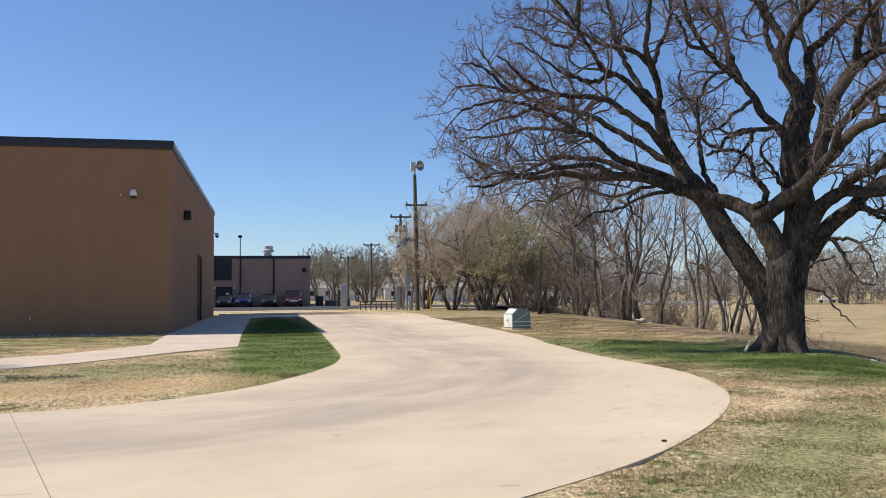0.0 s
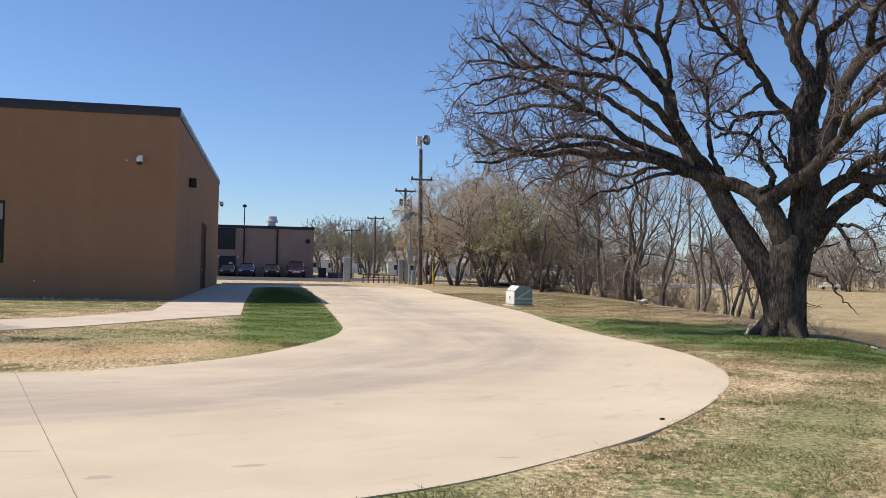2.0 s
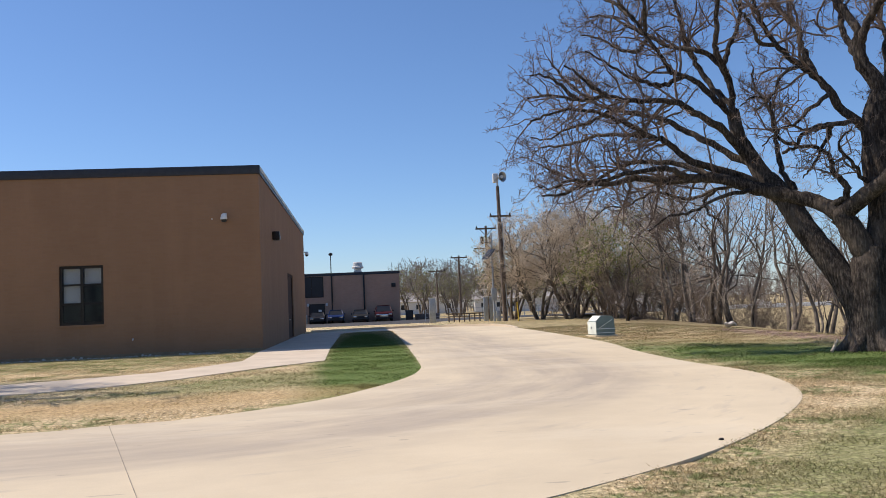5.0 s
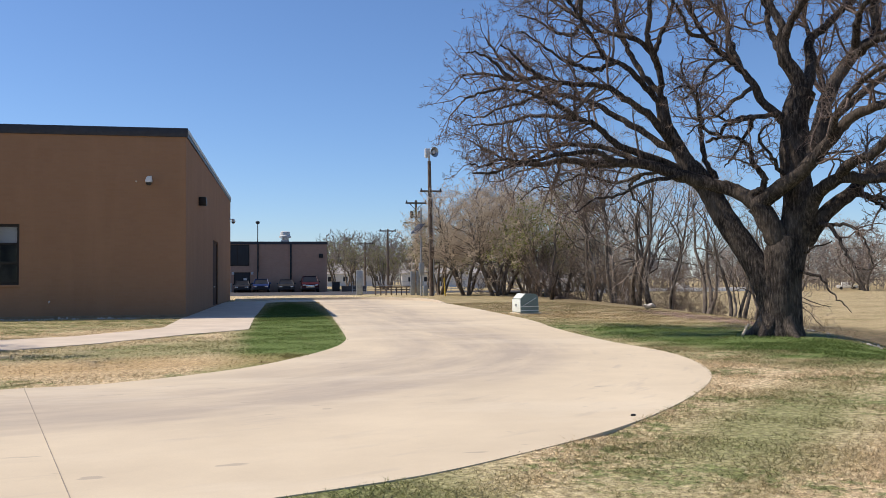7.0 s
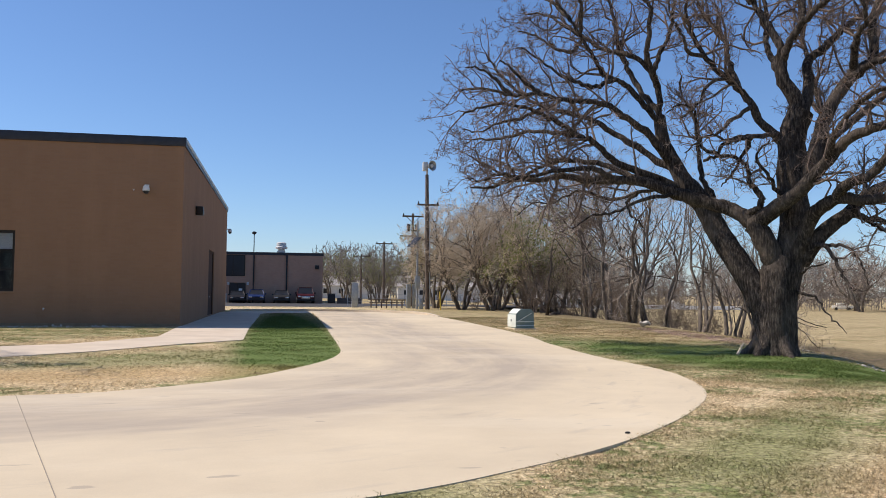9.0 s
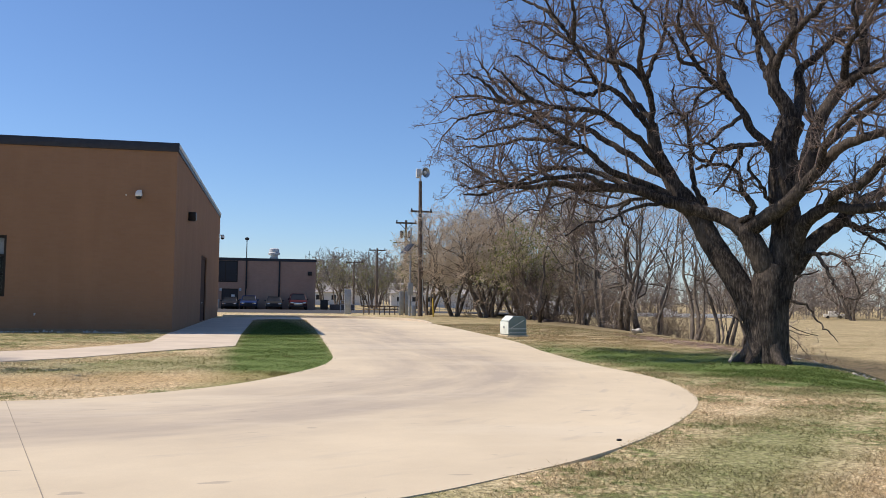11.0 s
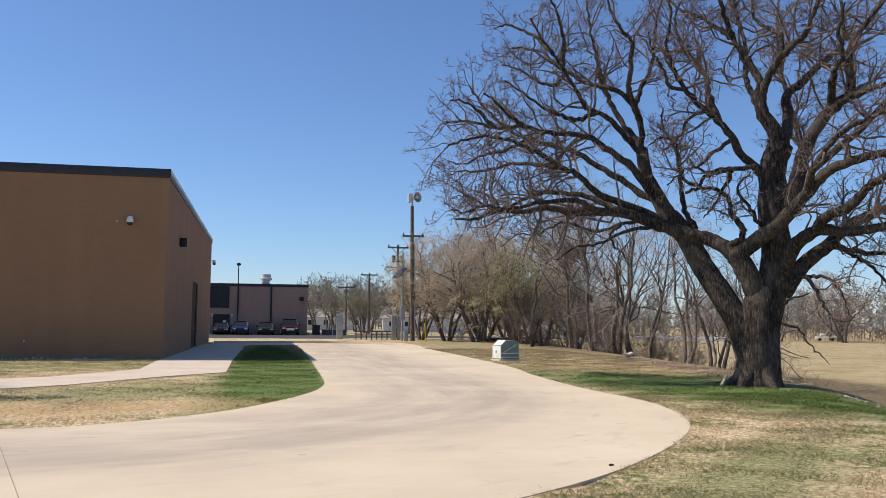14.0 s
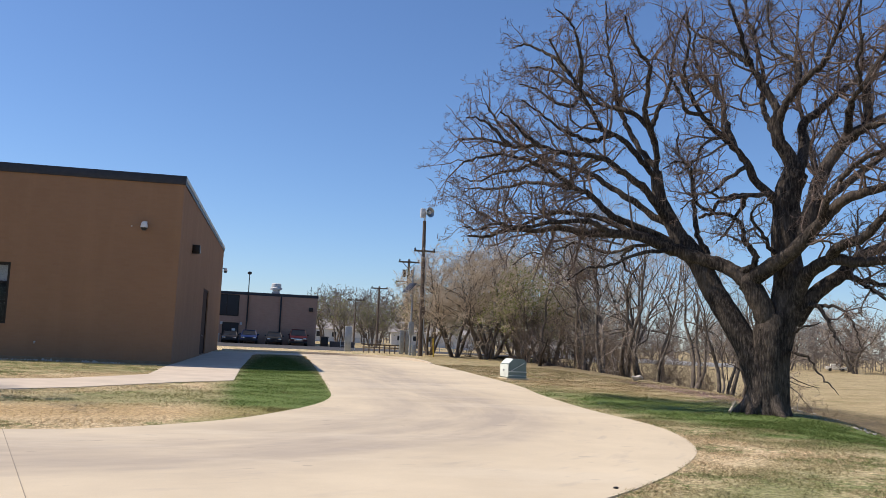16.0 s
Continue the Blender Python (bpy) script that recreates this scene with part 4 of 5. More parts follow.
part("fascia", box(WEST, X0 - 0.1, Y1 - 0.1, Y1 + E2, H + 0.003, H + 0.30), FASCIA, bld)
part("footing", box(WEST, X0 + 0.03, Y0 - 0.03, Y0, -0.2, 0.10), paint("footing", (0.24, 0.17, 0.11), 0.9), bld, "brown concrete plinth")
# room behind the window
part("inner_wall", box(-14, -6, 36.0, 36.1, 0, 4.2), INSIDE, bld)
part("inner_ceiling", box(-14, -6, Y0 + 0.35, 36.0, 4.1, 4.2), INSIDE, bld)
part("inner_floor", box(-14, -6, Y0 + 0.35, 36.0, 0.0, 0.1), INSIDE, bld)
part("inner_side", box(-14.1, -14, Y0 + 0.35, 36.0, 0, 4.2), INSIDE, bld)
part("inner_side", box(-6, -5.9, Y0 + 0.35, 36.0, 0, 4.2), INSIDE, bld)

win = thing("window_1", "dark bronze window of six panes with part-drawn blinds", "window", kind="structure")
x0, x1, z0, z1 = WIN
yb = Y0 + 0.06
bm = bmesh.new()
for q in ((x0, x0 + 0.09, z0, z1), (x1 - 0.09, x1, z0, z1), (x0 + 0.09, x1 - 0.09, z0, z0 + 0.09), (x0 + 0.09, x1 - 0.09, z1 - 0.09, z1)):
    box(q[0], q[1], yb, yb + 0.12, q[2], q[3], bm=bm)
part("window_frame", bm, BRONZE, win)
xm = (x0 + x1) / 2
rows_z = (z0 + 0.09, z0 + 0.76, z0 + 1.44, z1 - 0.09)
part("mullion", box(xm - 0.05, xm + 0.05, yb + 0.005, yb + 0.115, z0 + 0.09, z1 - 0.09), BRONZE, win)
for zz in rows_z[1:3]:
    for a, b in ((x0 + 0.09, xm - 0.05), (xm + 0.05, x1 - 0.09)):
        part("glazing_bar", box(a, b, yb + 0.01, yb + 0.11, zz - 0.035, zz + 0.035), BRONZE, win)
for i in range(3):
    for a, b in ((x0 + 0.09, xm - 0.05), (xm + 0.05, x1 - 0.09)):
        lo = rows_z[i] + (0.035 if i else 0)
        hi = rows_z[i + 1] - (0.035 if i < 2 else 0)
        p = part("pane", box(a, b, yb + 0.05, yb + 0.06, lo, hi), GLASS, win)
        p.visible_shadow = False
part("blind", box(x0 + 0.1, xm - 0.06, yb + 0.14, yb + 0.15, z0 + 0.78, z1 - 0.1), BLIND, win, "pale roller blind")
part("blind", box(xm + 0.06, x1 - 0.1, yb + 0.14, yb + 0.15, z0 + 1.45, z1 - 0.1), BLIND, win, "pale roller blind")
part("window_sill", box(x0 - 0.04, x1 + 0.04, Y0 - 0.04, yb, z0 - 0.08, z0, 0.008), BRICK, win)

door = thing("door_1", "closed tall brown steel service door in deep opening", "door", kind="structure")
d0, d1, dz0, dz1 = DOOR
part("door_frame", box(X0 - 0.20, X0 - 0.05, d0, d0 + 0.10, dz0, dz1), BROWN_DOOR, door)
part("door_frame", box(X0 - 0.20, X0 - 0.05, d1 - 0.10, d1, dz0, dz1), BROWN_DOOR, door)
part("door_frame", box(X0 - 0.20, X0 - 0.05, d0 + 0.10, d1 - 0.10, dz1 - 0.12, dz1), BROWN_DOOR, door)
for i in range(8):
    za = dz0 + i * (dz1 - dz0 - 0.12) / 8
    part("panel", box(X0 - 0.14, X0 - 0.09, d0 + 0.10, d1 - 0.10, za + 0.003, za + (dz1 - dz0 - 0.12) / 8), BROWN_DOOR, door)
part("door_handle", box(X0 - 0.09, X0 - 0.04, (d0 + d1) / 2 - 0.1, (d0 + d1) / 2 + 0.1, 0.95, 1.0, 0.01), GREY, door)


def security_camera(at, turn):
    t = thing("security_camera", "white dome security camera on a wall arm", "camera", at, turn)
    part("wall_plate", box(-0.07, 0.07, -0.03, 0.0, -0.02, 0.24, 0.01), WHITE, t)
    part("arm", rod((0, -0.02, 0.17), (0, -0.2, 0.17), 0.035, 0.03, 12), WHITE, t)
    part("housing", lathe([(0.02, 0.20), (0.06, 0.20), (0.10, 0.14), (0.125, 0.04), (0.125, 0.0), (0.11, -0.015)], 20), WHITE, t).location = (0, -0.24, 0)
    part("dome", lathe([(0.105, 0.0), (0.10, -0.04), (0.075, -0.085), (0.03, -0.105)], 20), DARK_GLASS, t, "smoked plastic dome").location = (0, -0.24, -0.015)
    return t


security_camera((-4.72, Y0, 4.83), 0)
security_camera((X0, 58.0, 5.15), 90)
pack = thing("wall_light", "dark bronze wall pack light under the roof", "lamp", (X0, 37.2, 4.43), 90)
part("housing", box(-0.22, 0.22, -0.30, 0.0, 0.0, 0.36, 0.03), BRONZE, pack)
part("lens", box(-0.18, 0.18, -0.315, -0.302, 0.03, 0.2, 0.004), DARK_GLASS, pack, "ribbed glass lens")
fl = thing("wall_fitting", "small round pale pipe cap on the brick wall", "fitting", (-5.18, Y0, 4.87))
part("cap", rod((0, 0, 0), (0, -0.03, 0), 0.03, seg=14), STONE, fl)
fl = thing("hose_tap", "small pale tap low on the brick wall", "tap", (-8.05, Y0, 0.62))
part("body", rod((0, 0, 0), (0, -0.08, 0), 0.022, seg=10), LIGHT_GREY, fl)
part("spout", rod((0, -0.07, 0.01), (0, -0.10, -0.06), 0.015, seg=10), LIGHT_GREY, fl)

# stones and litter along the foot of the wall
rngp = random.Random(4)
bm = bmesh.new()
for i in range(220):
    x, y = rngp.uniform(-14, -5.0), Y0 - 0.1 - abs(rngp.gauss(0, 0.5))
    s = rngp.uniform(0.012, 0.04) if rngp.random() < 0.95 else 0.07
    bmesh.ops.create_icosphere(bm, subdivisions=1, radius=s, matrix=Matrix.LocRotScale((x, y, s * 0.25), Euler((rngp.random() * 6, rngp.random() * 6, 0)), (1, rngp.uniform(0.6, 1), 0.6)))
solid("gravel", bm, STONE, "scattered pale stones along the wall foot", "gravel", kind="stuff", smooth=None)
bm = bmesh.new()
for i in range(120):
    t = rngp.random()
    y = 8 + 16 * t
    x = float(np.interp(y, [5, 13.4, 16, 19, 24], [8.6, 10.9, 12.1, 13.1, 14.2])) + rngp.gauss(0.1, 0.35)
    s = rngp.uniform(0.015, 0.05)
    bmesh.ops.create_icosphere(bm, subdivisions=1, radius=s, matrix=Matrix.LocRotScale((x, y, float(ground_z(x, y)) + s * 0.1), Euler((rngp.random() * 6, rngp.random() * 6, 0)), (1, rngp.uniform(0.6, 1), 0.6)))
solid("bank_stones", bm, STONE, "pale rubble stones along the bank edge", "stones", kind="stuff", smooth=None)

# ---- the far building ----
FY, FX1, FH = 98.0, 4.86, 5.35
far = thing("far_school_building", "brown brick school wing with dark flat roof edge", "building")
part("wall", box(-45, FX1, FY, FY + 24, -0.2, FH), FAR_BRICK, far)
part("roof", box(-44.9, FX1 - 0.1, FY + 0.1, FY + 23.9, FH, FH + 0.1), ROOF, far)
part("fascia", box(-45, FX1 + 0.06, FY - 0.06, FY + 0.02, FH - 0.04, FH + 0.28), FASCIA, far)
part("fascia", box(FX1 - 0.02, FX1 + 0.06, FY + 0.02, FY + 24, FH - 0.04, FH + 0.28), FASCIA, far)
wd = part("window", box(-7.6, -3.72, FY - 0.05, FY - 0.002, 2.92, 5.28), BRONZE, far, "large dark upper window")
for i in range(3):
    part("pane", box(-7.5 + i * 1.25, -6.33 + i * 1.25, FY - 0.07, FY - 0.052, 3.02, 5.18), DARK_GLASS, wd)
en = part("entrance", box(-5.4, -3.64, FY - 0.05, FY - 0.002, 0.03, 2.2), BRONZE, far, "double glass entrance doors")
for i in range(2):
    part("door_leaf", box(-5.3 + i * 0.82, -4.52 + i * 0.82, FY - 0.07, FY - 0.052, 0.08, 2.1), DARK_GLASS, en)
part("notice", box(-4.35, -3.98, FY - 0.085, FY - 0.072, 1.25, 1.55), WHITE, en, "small white notice")
for x in (-5.5, -3.4):
    part("lamp", box(x - 0.12, x + 0.12, FY - 0.16, FY - 0.002, 1.95, 2.25, 0.03), LIGHT_GREY, far, "small wall lamp")
part("downspout", box(0.74, 0.92, FY - 0.14, FY - 0.002, 0.3, FH - 0.04, 0.02), DARK, far)
part("downspout", box(-2.84, -2.70, FY - 0.12, FY - 0.002, 2.2, FH - 0.04, 0.02), BRONZE, far)
part("vent_grille", box(2.3, 2.85, FY - 0.05, FY - 0.002, 4.35, 4.6), FAR_BRICK, far)
part("lamp", box(3.95, 4.42, FY - 0.18, FY - 0.002, 3.8, 4.25, 0.03), DARK, far, "dark wall pack light")
vent = thing("roof_vent", "mushroom shaped galvanised roof exhaust fan", "vent", (0.2, FY + 0.9, FH + 0.1))
part("curb", box(-0.45, 0.45, -0.45, 0.45, 0.0, 0.35), GREY, vent)
part("hood", lathe([(0.38, 0.35), (0.42, 0.6), (0.66, 0.64), (0.68, 0.82), (0.56, 0.9), (0.54, 1.28), (0.42, 1.36)], 20), LIGHT_GREY, vent)
an = thing("antenna", "thin roof antenna mast", "antenna", (4.1, FY + 0.6, FH + 0.1))
part("mast", rod((0, 0, 0), (0, 0, 1.15), 0.03), DARK, an)
part("crossbar", rod((-0.15, 0, 0.75), (0.15, 0, 0.75), 0.02), DARK, an)


def lamp_post(at, h):
    t = thing("street_lamp", "thin dark lamp post with a small head", "lamp post", at)
    part("pole", rod((0, 0, -0.1), (0, 0, h), 0.07, 0.05), DARK, t)
    part("lamp_head", lathe([(0.06, h - 0.05), (0.22, h + 0.02), (0.24, h + 0.2), (0.1, h + 0.3)], 14), DARK, t)


lamp_post((-2.80, 97.6, 0.006), 7.6)
for x in (-6.6, -5.6):
    hr = thing("handrail", "grey tube handrail beside the entrance ramp", "railing", (x, 96.4, 0.006), group="entrance handrails")
    for y in (-0.9, 0.0, 0.9):
        part("post", rod((0, y, 0), (0, y, 0.95), 0.03), GREY, hr)
    part("rail", rod((0, -0.95, 0.95), (0, 0.95, 0.95), 0.03), GREY, hr)


# ---- parked cars ----
def car(name, label, at, turn, colour, w, l, h, suv):
    t = thing(name, label, "car", at, turn, "cars in the parking strip")
    body_mat = paint(name + "_paint", colour, 0.4, 0.0, 0.06, spec=0.25)
    hb = h * (0.60 if suv else 0.62)
    bm = bmesh.new()
    # side profile, front towards -y
    prof = [(-l / 2, 0.32), (-l / 2 + 0.04, hb * 0.80), (-l / 2 + 0.9, hb * 0.98), (-l / 2 + 1.2, hb), (l / 2 - 0.15, hb), (l / 2, hb * 0.85), (l / 2, 0.34)]
    rows = []
    for sx, inset in ((-1, 0.10), (-1, 0.0), (1, 0.0), (1, 0.10)):
        rows.append([bm.verts.new((sx * (w / 2 - inset * (1 if z > hb * 0.9 or abs(y) > l / 2 - 0.1 else 0.4)), y, z)) for y, z in prof])
    for a, b in zip(rows, rows[1:]):
        for i in range(len(prof)):
            j = (i + 1) % len(prof)
            bm.faces.new((a[i], a[j], b[j], b[i]))
    bm.faces.new(rows[0])
    bm.faces.new(rows[-1][::-1])
    bmesh.ops.bevel(bm, geom=[e for e in bm.edges], offset=0.04, segments=2, affect="EDGES")
    body = part("body", bm, body_mat, t)
    y0, y1 = (-l / 2 + 1.15, l / 2 - 0.15) if suv else (-l / 2 + 1.25, l / 2 - 0.75)
    ty0, ty1 = (y0 + 0.65, y1 - 0.25) if suv else (y0 + 0.75, y1 - 0.75)
    cw, tw2 = w / 2 - 0.08, w / 2 - 0.26
    bm = bmesh.new()
    lo = [bm.verts.new(p) for p in ((-cw, y0, hb - 0.01), (cw, y0, hb - 0.01), (cw, y1, hb - 0.01), (-cw, y1, hb - 0.01))]
    hi = [bm.verts.new(p) for p in ((-tw2, ty0, h - 0.06), (tw2, ty0, h - 0.06), (tw2, ty1, h - 0.06), (-tw2, ty1, h - 0.06))]
    for i in range(4):
        bm.faces.new((lo[i], lo[(i + 1) % 4], hi[(i + 1) % 4], hi[i]))
    bm.faces.new(hi)
    part("glasshouse", bm, DARK_GLASS, t, "tinted windows")
    part("roof", box(-tw2 - 0.02, tw2 + 0.02, ty0 - 0.04, ty1 + 0.04, h - 0.07, h, 0.03), body_mat, t)
    for sx in (-1, 1):
        for ya, za, yb2, zb in ((y0, hb, ty0, h - 0.05), (y1, hb, ty1, h - 0.05)):
            part("pillar", rod((sx * cw, ya, za), (sx * tw2, yb2, zb), 0.045, seg=6), body_mat, t)
        part("headlight", box(sx * (w / 2 - 0.30) - 0.18, sx * (w / 2 - 0.30) + 0.18, -l / 2 - 0.03, -l / 2 + 0.06, hb * 0.62, hb * 0.78, 0.02), CHROME, t)
        part("mirror", box(sx * (w / 2 + 0.06) - 0.08, sx * (w / 2 + 0.06) + 0.08, y0 + 0.25, y0 + 0.38, hb, hb + 0.15, 0.02), body_mat, t)
        for y in (-l / 2 + 0.85, l / 2 - 0.85):
            tyre = part("wheel", rod((sx * (w / 2 - 0.22), y, 0.33), (sx * (w / 2 - 0.0), y, 0.33), 0.33, seg=20), RUBBER, t)
            part("rim", rod((sx * (w / 2 - 0.05), y, 0.33), (sx * (w / 2 + 0.012), y, 0.33), 0.2, seg=14), GREY, tyre)
    part("grille", box(-0.45, 0.45, -l / 2 - 0.02, -l / 2 + 0.05, hb * 0.45, hb * 0.72, 0.01), CHROME if suv else DARK, t)
    part("bumper", box(-w / 2 + 0.06, w / 2 - 0.06, -l / 2 - 0.06, -l / 2 + 0.1, 0.28, 0.46, 0.03), DARK, t)
    part("windscreen_wiper", rod((-0.3, y0 + 0.02, hb + 0.03), (0.2, y0 + 0.08, hb + 0.08), 0.012, seg=6), DARK, t)
    return t


car("blue_car", "dark blue compact car parked nose out", (-2.35, 95.5, 0.006), 0, (0.012, 0.03, 0.11), 1.78, 4.3, 1.46, False)
car("grey_car", "dark grey sedan parked nose out", (0.3, 95.5, 0.006), 0, (0.028, 0.028, 0.027), 1.76, 4.5, 1.38, False)
car("red_suv", "dark red sport utility vehicle parked nose out", (2.85, 95.5, 0.006), 0, (0.055, 0.007, 0.010), 1.92, 4.6, 1.74, True)
car("black_car", "black car parked beside the entrance", (-4.35, 95.6, 0.006), 0, (0.02, 0.02, 0.024), 1.7, 4.2, 1.3, False)
bin_ = thing("rubbish_bin", "dark wheeled bins beside the far building", "bin", (5.7, 94.5, 0.0))
part("body", box(-0.45, 0.35, -0.4, 0.4, 0.05, 1.0, 0.04), DARK, bin_)
part("lid", box(-0.5, 0.4, -0.45, 0.45, 1.0, 1.1, 0.03), DARK, bin_)
low = thing("low_wall", "low dark wall beside the parking strip", "wall")
part("wall", box(6.3, 9.0, 95.0, 95.3, -0.1, 0.62, 0.02), paint("dark_block", (0.12, 0.10, 0.09), 0.9), low)

# ---- siren pole, service poles, gate ----
sp = thing("siren_pole", "tall weathered wooden pole with warning siren on top", "pole", (11.34, 66.2, 0))
part("pole", rod((0.05, 0, -0.3), (-0.10, 0, 10.55), 0.20, 0.13, 14), WOOD_POLE, sp)
part("mount", rod((-0.10, 0, 10.5), (-0.10, 0, 10.9), 0.09, 0.07, 12), LIGHT_GREY, sp)
part("siren_housing", box(-0.42, -0.02, -0.1, 0.35, 10.85, 11.55, 0.06), LIGHT_GREY, sp, "pale siren motor housing")
horn = part("siren_horn", lathe([(0.14, 0.0), (0.2, 0.15), (0.36, 0.42), (0.40, 0.45), (0.40, 0.47), (0.33, 0.40), (0.12, 0.1)], 24), GREY, sp, "round ribbed siren horn")
horn.matrix_local = pose(0.02, -0.02, 11.22, 90, 0, 32)
hub = part("horn_core", ball((0, 0, 0.34), 0.16, sz=0.6), LIGHT_GREY, horn)
part("crossarm", box(-0.85, 0.85, -0.16, -0.04, 8.10, 8.24, 0.01), WOOD_POLE, sp)
for s in (-1, 1):
    part("brace", rod((s * 0.55, -0.1, 8.12), (0, -0.15, 7.55), 0.025, seg=6), GREY, sp)
    part("insulator", lathe([(0.05, 8.24), (0.06, 8.34), (0.03, 8.42)], 10), DARK, sp).location = (s * 0.76, -0.1, 0)
part("control_box", box(-0.18, 0.18, -0.42, -0.16, 2.9, 3.8, 0.02), WOOD_POLE, sp)
part("conduit", rod((0.2, -0.18, 0.1), (0.12, -0.14, 7.6), 0.04, seg=8), GREY, sp)


def utility_pole(x, y, h, arm, group="service poles", extra=False):
    t = thing("utility_pole", "wooden service pole with a crossarm", "pole", on_ground(x, y), group=group)
    part("pole", rod((0, 0, -0.3), (0, 0, h), 0.17, 0.11, 12), WOOD_POLE, t)
    part("crossarm", box(-arm, arm, -0.16, -0.05, h - 0.35, h - 0.2), WOOD_POLE, t)
    for s in (-1, 1):
        part("brace", rod((s * arm * 0.6, -0.1, h - 0.34), (0, -0.12, h - 0.95), 0.03, seg=6), WOOD_POLE, t)
        part("insulator", lathe([(0.05, h - 0.2), (0.07, h - 0.08), (0.03, h)], 8), DARK, t).location = (s * arm * 0.9, -0.1, 0)
    if extra:
        for s in (-1, 1):
            part("transformer", lathe([(0.14, h - 1.7), (0.17, h - 1.65), (0.17, h - 1.1), (0.12, h - 1.0)], 14), DARK, t).location = (s * 0.38, 0.1, 0)
        part("lower_arm", box(-1.2, 0.6, -0.16, -0.05, h - 2.2, h - 2.08), WOOD_POLE, t)
    return t


utility_pole(12.3, 80.0, 8.75, 1.0, extra=True)
utility_pole(13.0, 108.0, 7.7, 1.05)
utility_pole(12.0, 128.0, 6.9, 1.3)

so = thing("solar_mast", "grey steel mast carrying a tilted solar panel", "mast", (10.72, 67.2, 0))
part("mast", rod((0, 0, -0.2), (0, 0, 7.0), 0.09, 0.07, 12), GREY, so)
pn = part("solar_panel", box(-0.55, 0.55, -0.02, 0.02, -0.5, 0.5, 0.005), DARK_GLASS, so, "dark tilted solar panel")
pn.matrix_local = pose(-0.3, -0.2, 5.3, -42, 0, -70)
part("panel_frame", box(-0.58, 0.58, 0.022, 0.05, -0.53, 0.53), GREY, pn)
part("bracket", rod((0, 0, 5.4), (-0.25, -0.2, 5.3), 0.03), GREY, so)
part("equipment_box", box(-0.2, 0.2, -0.32, -0.09, 1.6, 2.6, 0.02), GREY, so)
part("lamp_arm", rod((0, 0, 6.2), (-0.55, -0.05, 6.25), 0.03), DARK, so)

for x, y, ww, hh in ((6.35, 73.2, 0.52, 2.05), (10.55, 70.6, 0.36, 1.95), (10.98, 70.5, 0.26, 1.95)):
    gp = thing("gate_post", "thick grey steel gate post", "post", (x, y, 0), group="gate posts")
    part("post", box(-ww / 2, ww / 2, -ww / 2, ww / 2, -0.1, hh, 0.02), GREY, gp)
    part("cap", box(-ww / 2 - 0.02, ww / 2 + 0.02, -ww / 2 - 0.02, ww / 2 + 0.02, hh, hh + 0.05, 0.01), LIGHT_GREY, gp)
fence = thing("rail_fence", "low weathered pipe rail fence across the entrance", "fence", (7.5, 71.0, 0))
for i in range(8):
    part("post", rod((i * 0.43, 0, -0.1), (i * 0.43, 0, 0.72), 0.05, seg=8), WOOD_POLE, fence)
part("rail", box(-0.1, 3.15, -0.06, 0.06, 0.62, 0.72, 0.01), WOOD_POLE, fence)
part("rail", box(-0.1, 3.15, 0.3, 0.42, 0.40, 0.47, 0.01), WOOD_POLE, fence)
mesh_fence = thing("far_fence", "thin grey wire fence beside the road", "fence", (6.6, 84, 0))
for i in range(14):
    part("post", rod((i * 1.4, 0, -0.1), (i * 1.4, 0, 1.1), 0.03, seg=6), GREY, mesh_fence)
for z in (0.35, 0.7, 1.08):
    part("wire", rod((0, 0, z), (18.2, 0, z), 0.014, seg=5), GREY, mesh_fence)
mk = thing("marker_post", "thin leaning yellow pipeline marker post", "post", (12.1, 64.5, 0))
part("post", rod((0.03, 0, -0.1), (-0.06, 0, 1.4), 0.05, 0.045, 10), YELLOW, mk)
ub = thing("utility_box", "small grey meter cabinet at the pole foot", "cabinet", (11.0, 66.9, 0))
part("body", box(-0.16, 0.16, -0.12, 0.12, -0.05, 0.8, 0.02), GREY, ub)

# ---- pad transformer ----
tb = thing("pad_transformer", "small grey-green pad-mounted electrical transformer box", "electrical box", (8.80, 30.95, 0.0), -80)
tb.scale = (0.8, 0.88, 1.02)
part("pad", box(-0.52, 0.52, -0.5, 0.5, -0.1, 0.05, 0.01), CONCRETE, tb)
bm = bmesh.new()
pr = [(-0.42, 0.05), (-0.40, 0.55), (-0.18, 0.72), (0.30, 0.72), (0.42, 0.62), (0.42, 0.05)]
L2 = [bm.verts.new((-0.44 + 0.03 * (z > 0.5), y, z)) for y, z in pr]
R2 = [bm.verts.new((0.44 - 0.03 * (z > 0.5), y, z)) for y, z in pr]
for i in range(len(pr)):
    j = (i + 1) % len(pr)
    bm.faces.new((L2[i], L2[j], R2[j], R2[i]))
bm.faces.new(L2)
bm.faces.new(R2[::-1])
bmesh.ops.bevel(bm, geom=list(bm.edges), offset=0.015, segments=2, affect="EDGES")
part("tank", bm, GREEN_BOX, tb)
# sloped top and door take the paler enamel to imitate sun on this side
bm = bmesh.new()
vv = [bm.verts.new(p) for p in ((-0.40, -0.405, 0.565), (0.40, -0.405, 0.565), (0.40, -0.19, 0.735), (-0.40, -0.19, 0.735))]
bm.faces.new(vv)
ex = bmesh.ops.extrude_face_region(bm, geom=list(bm.faces))
bmesh.ops.translate(bm, verts=[q for q in ex["geom"] if isinstance(q, bmesh.types.BMVert)], vec=(0, 0.01, -0.012))
part("hood_top", bm, GREEN_SUN_AND_BANDS, tb)
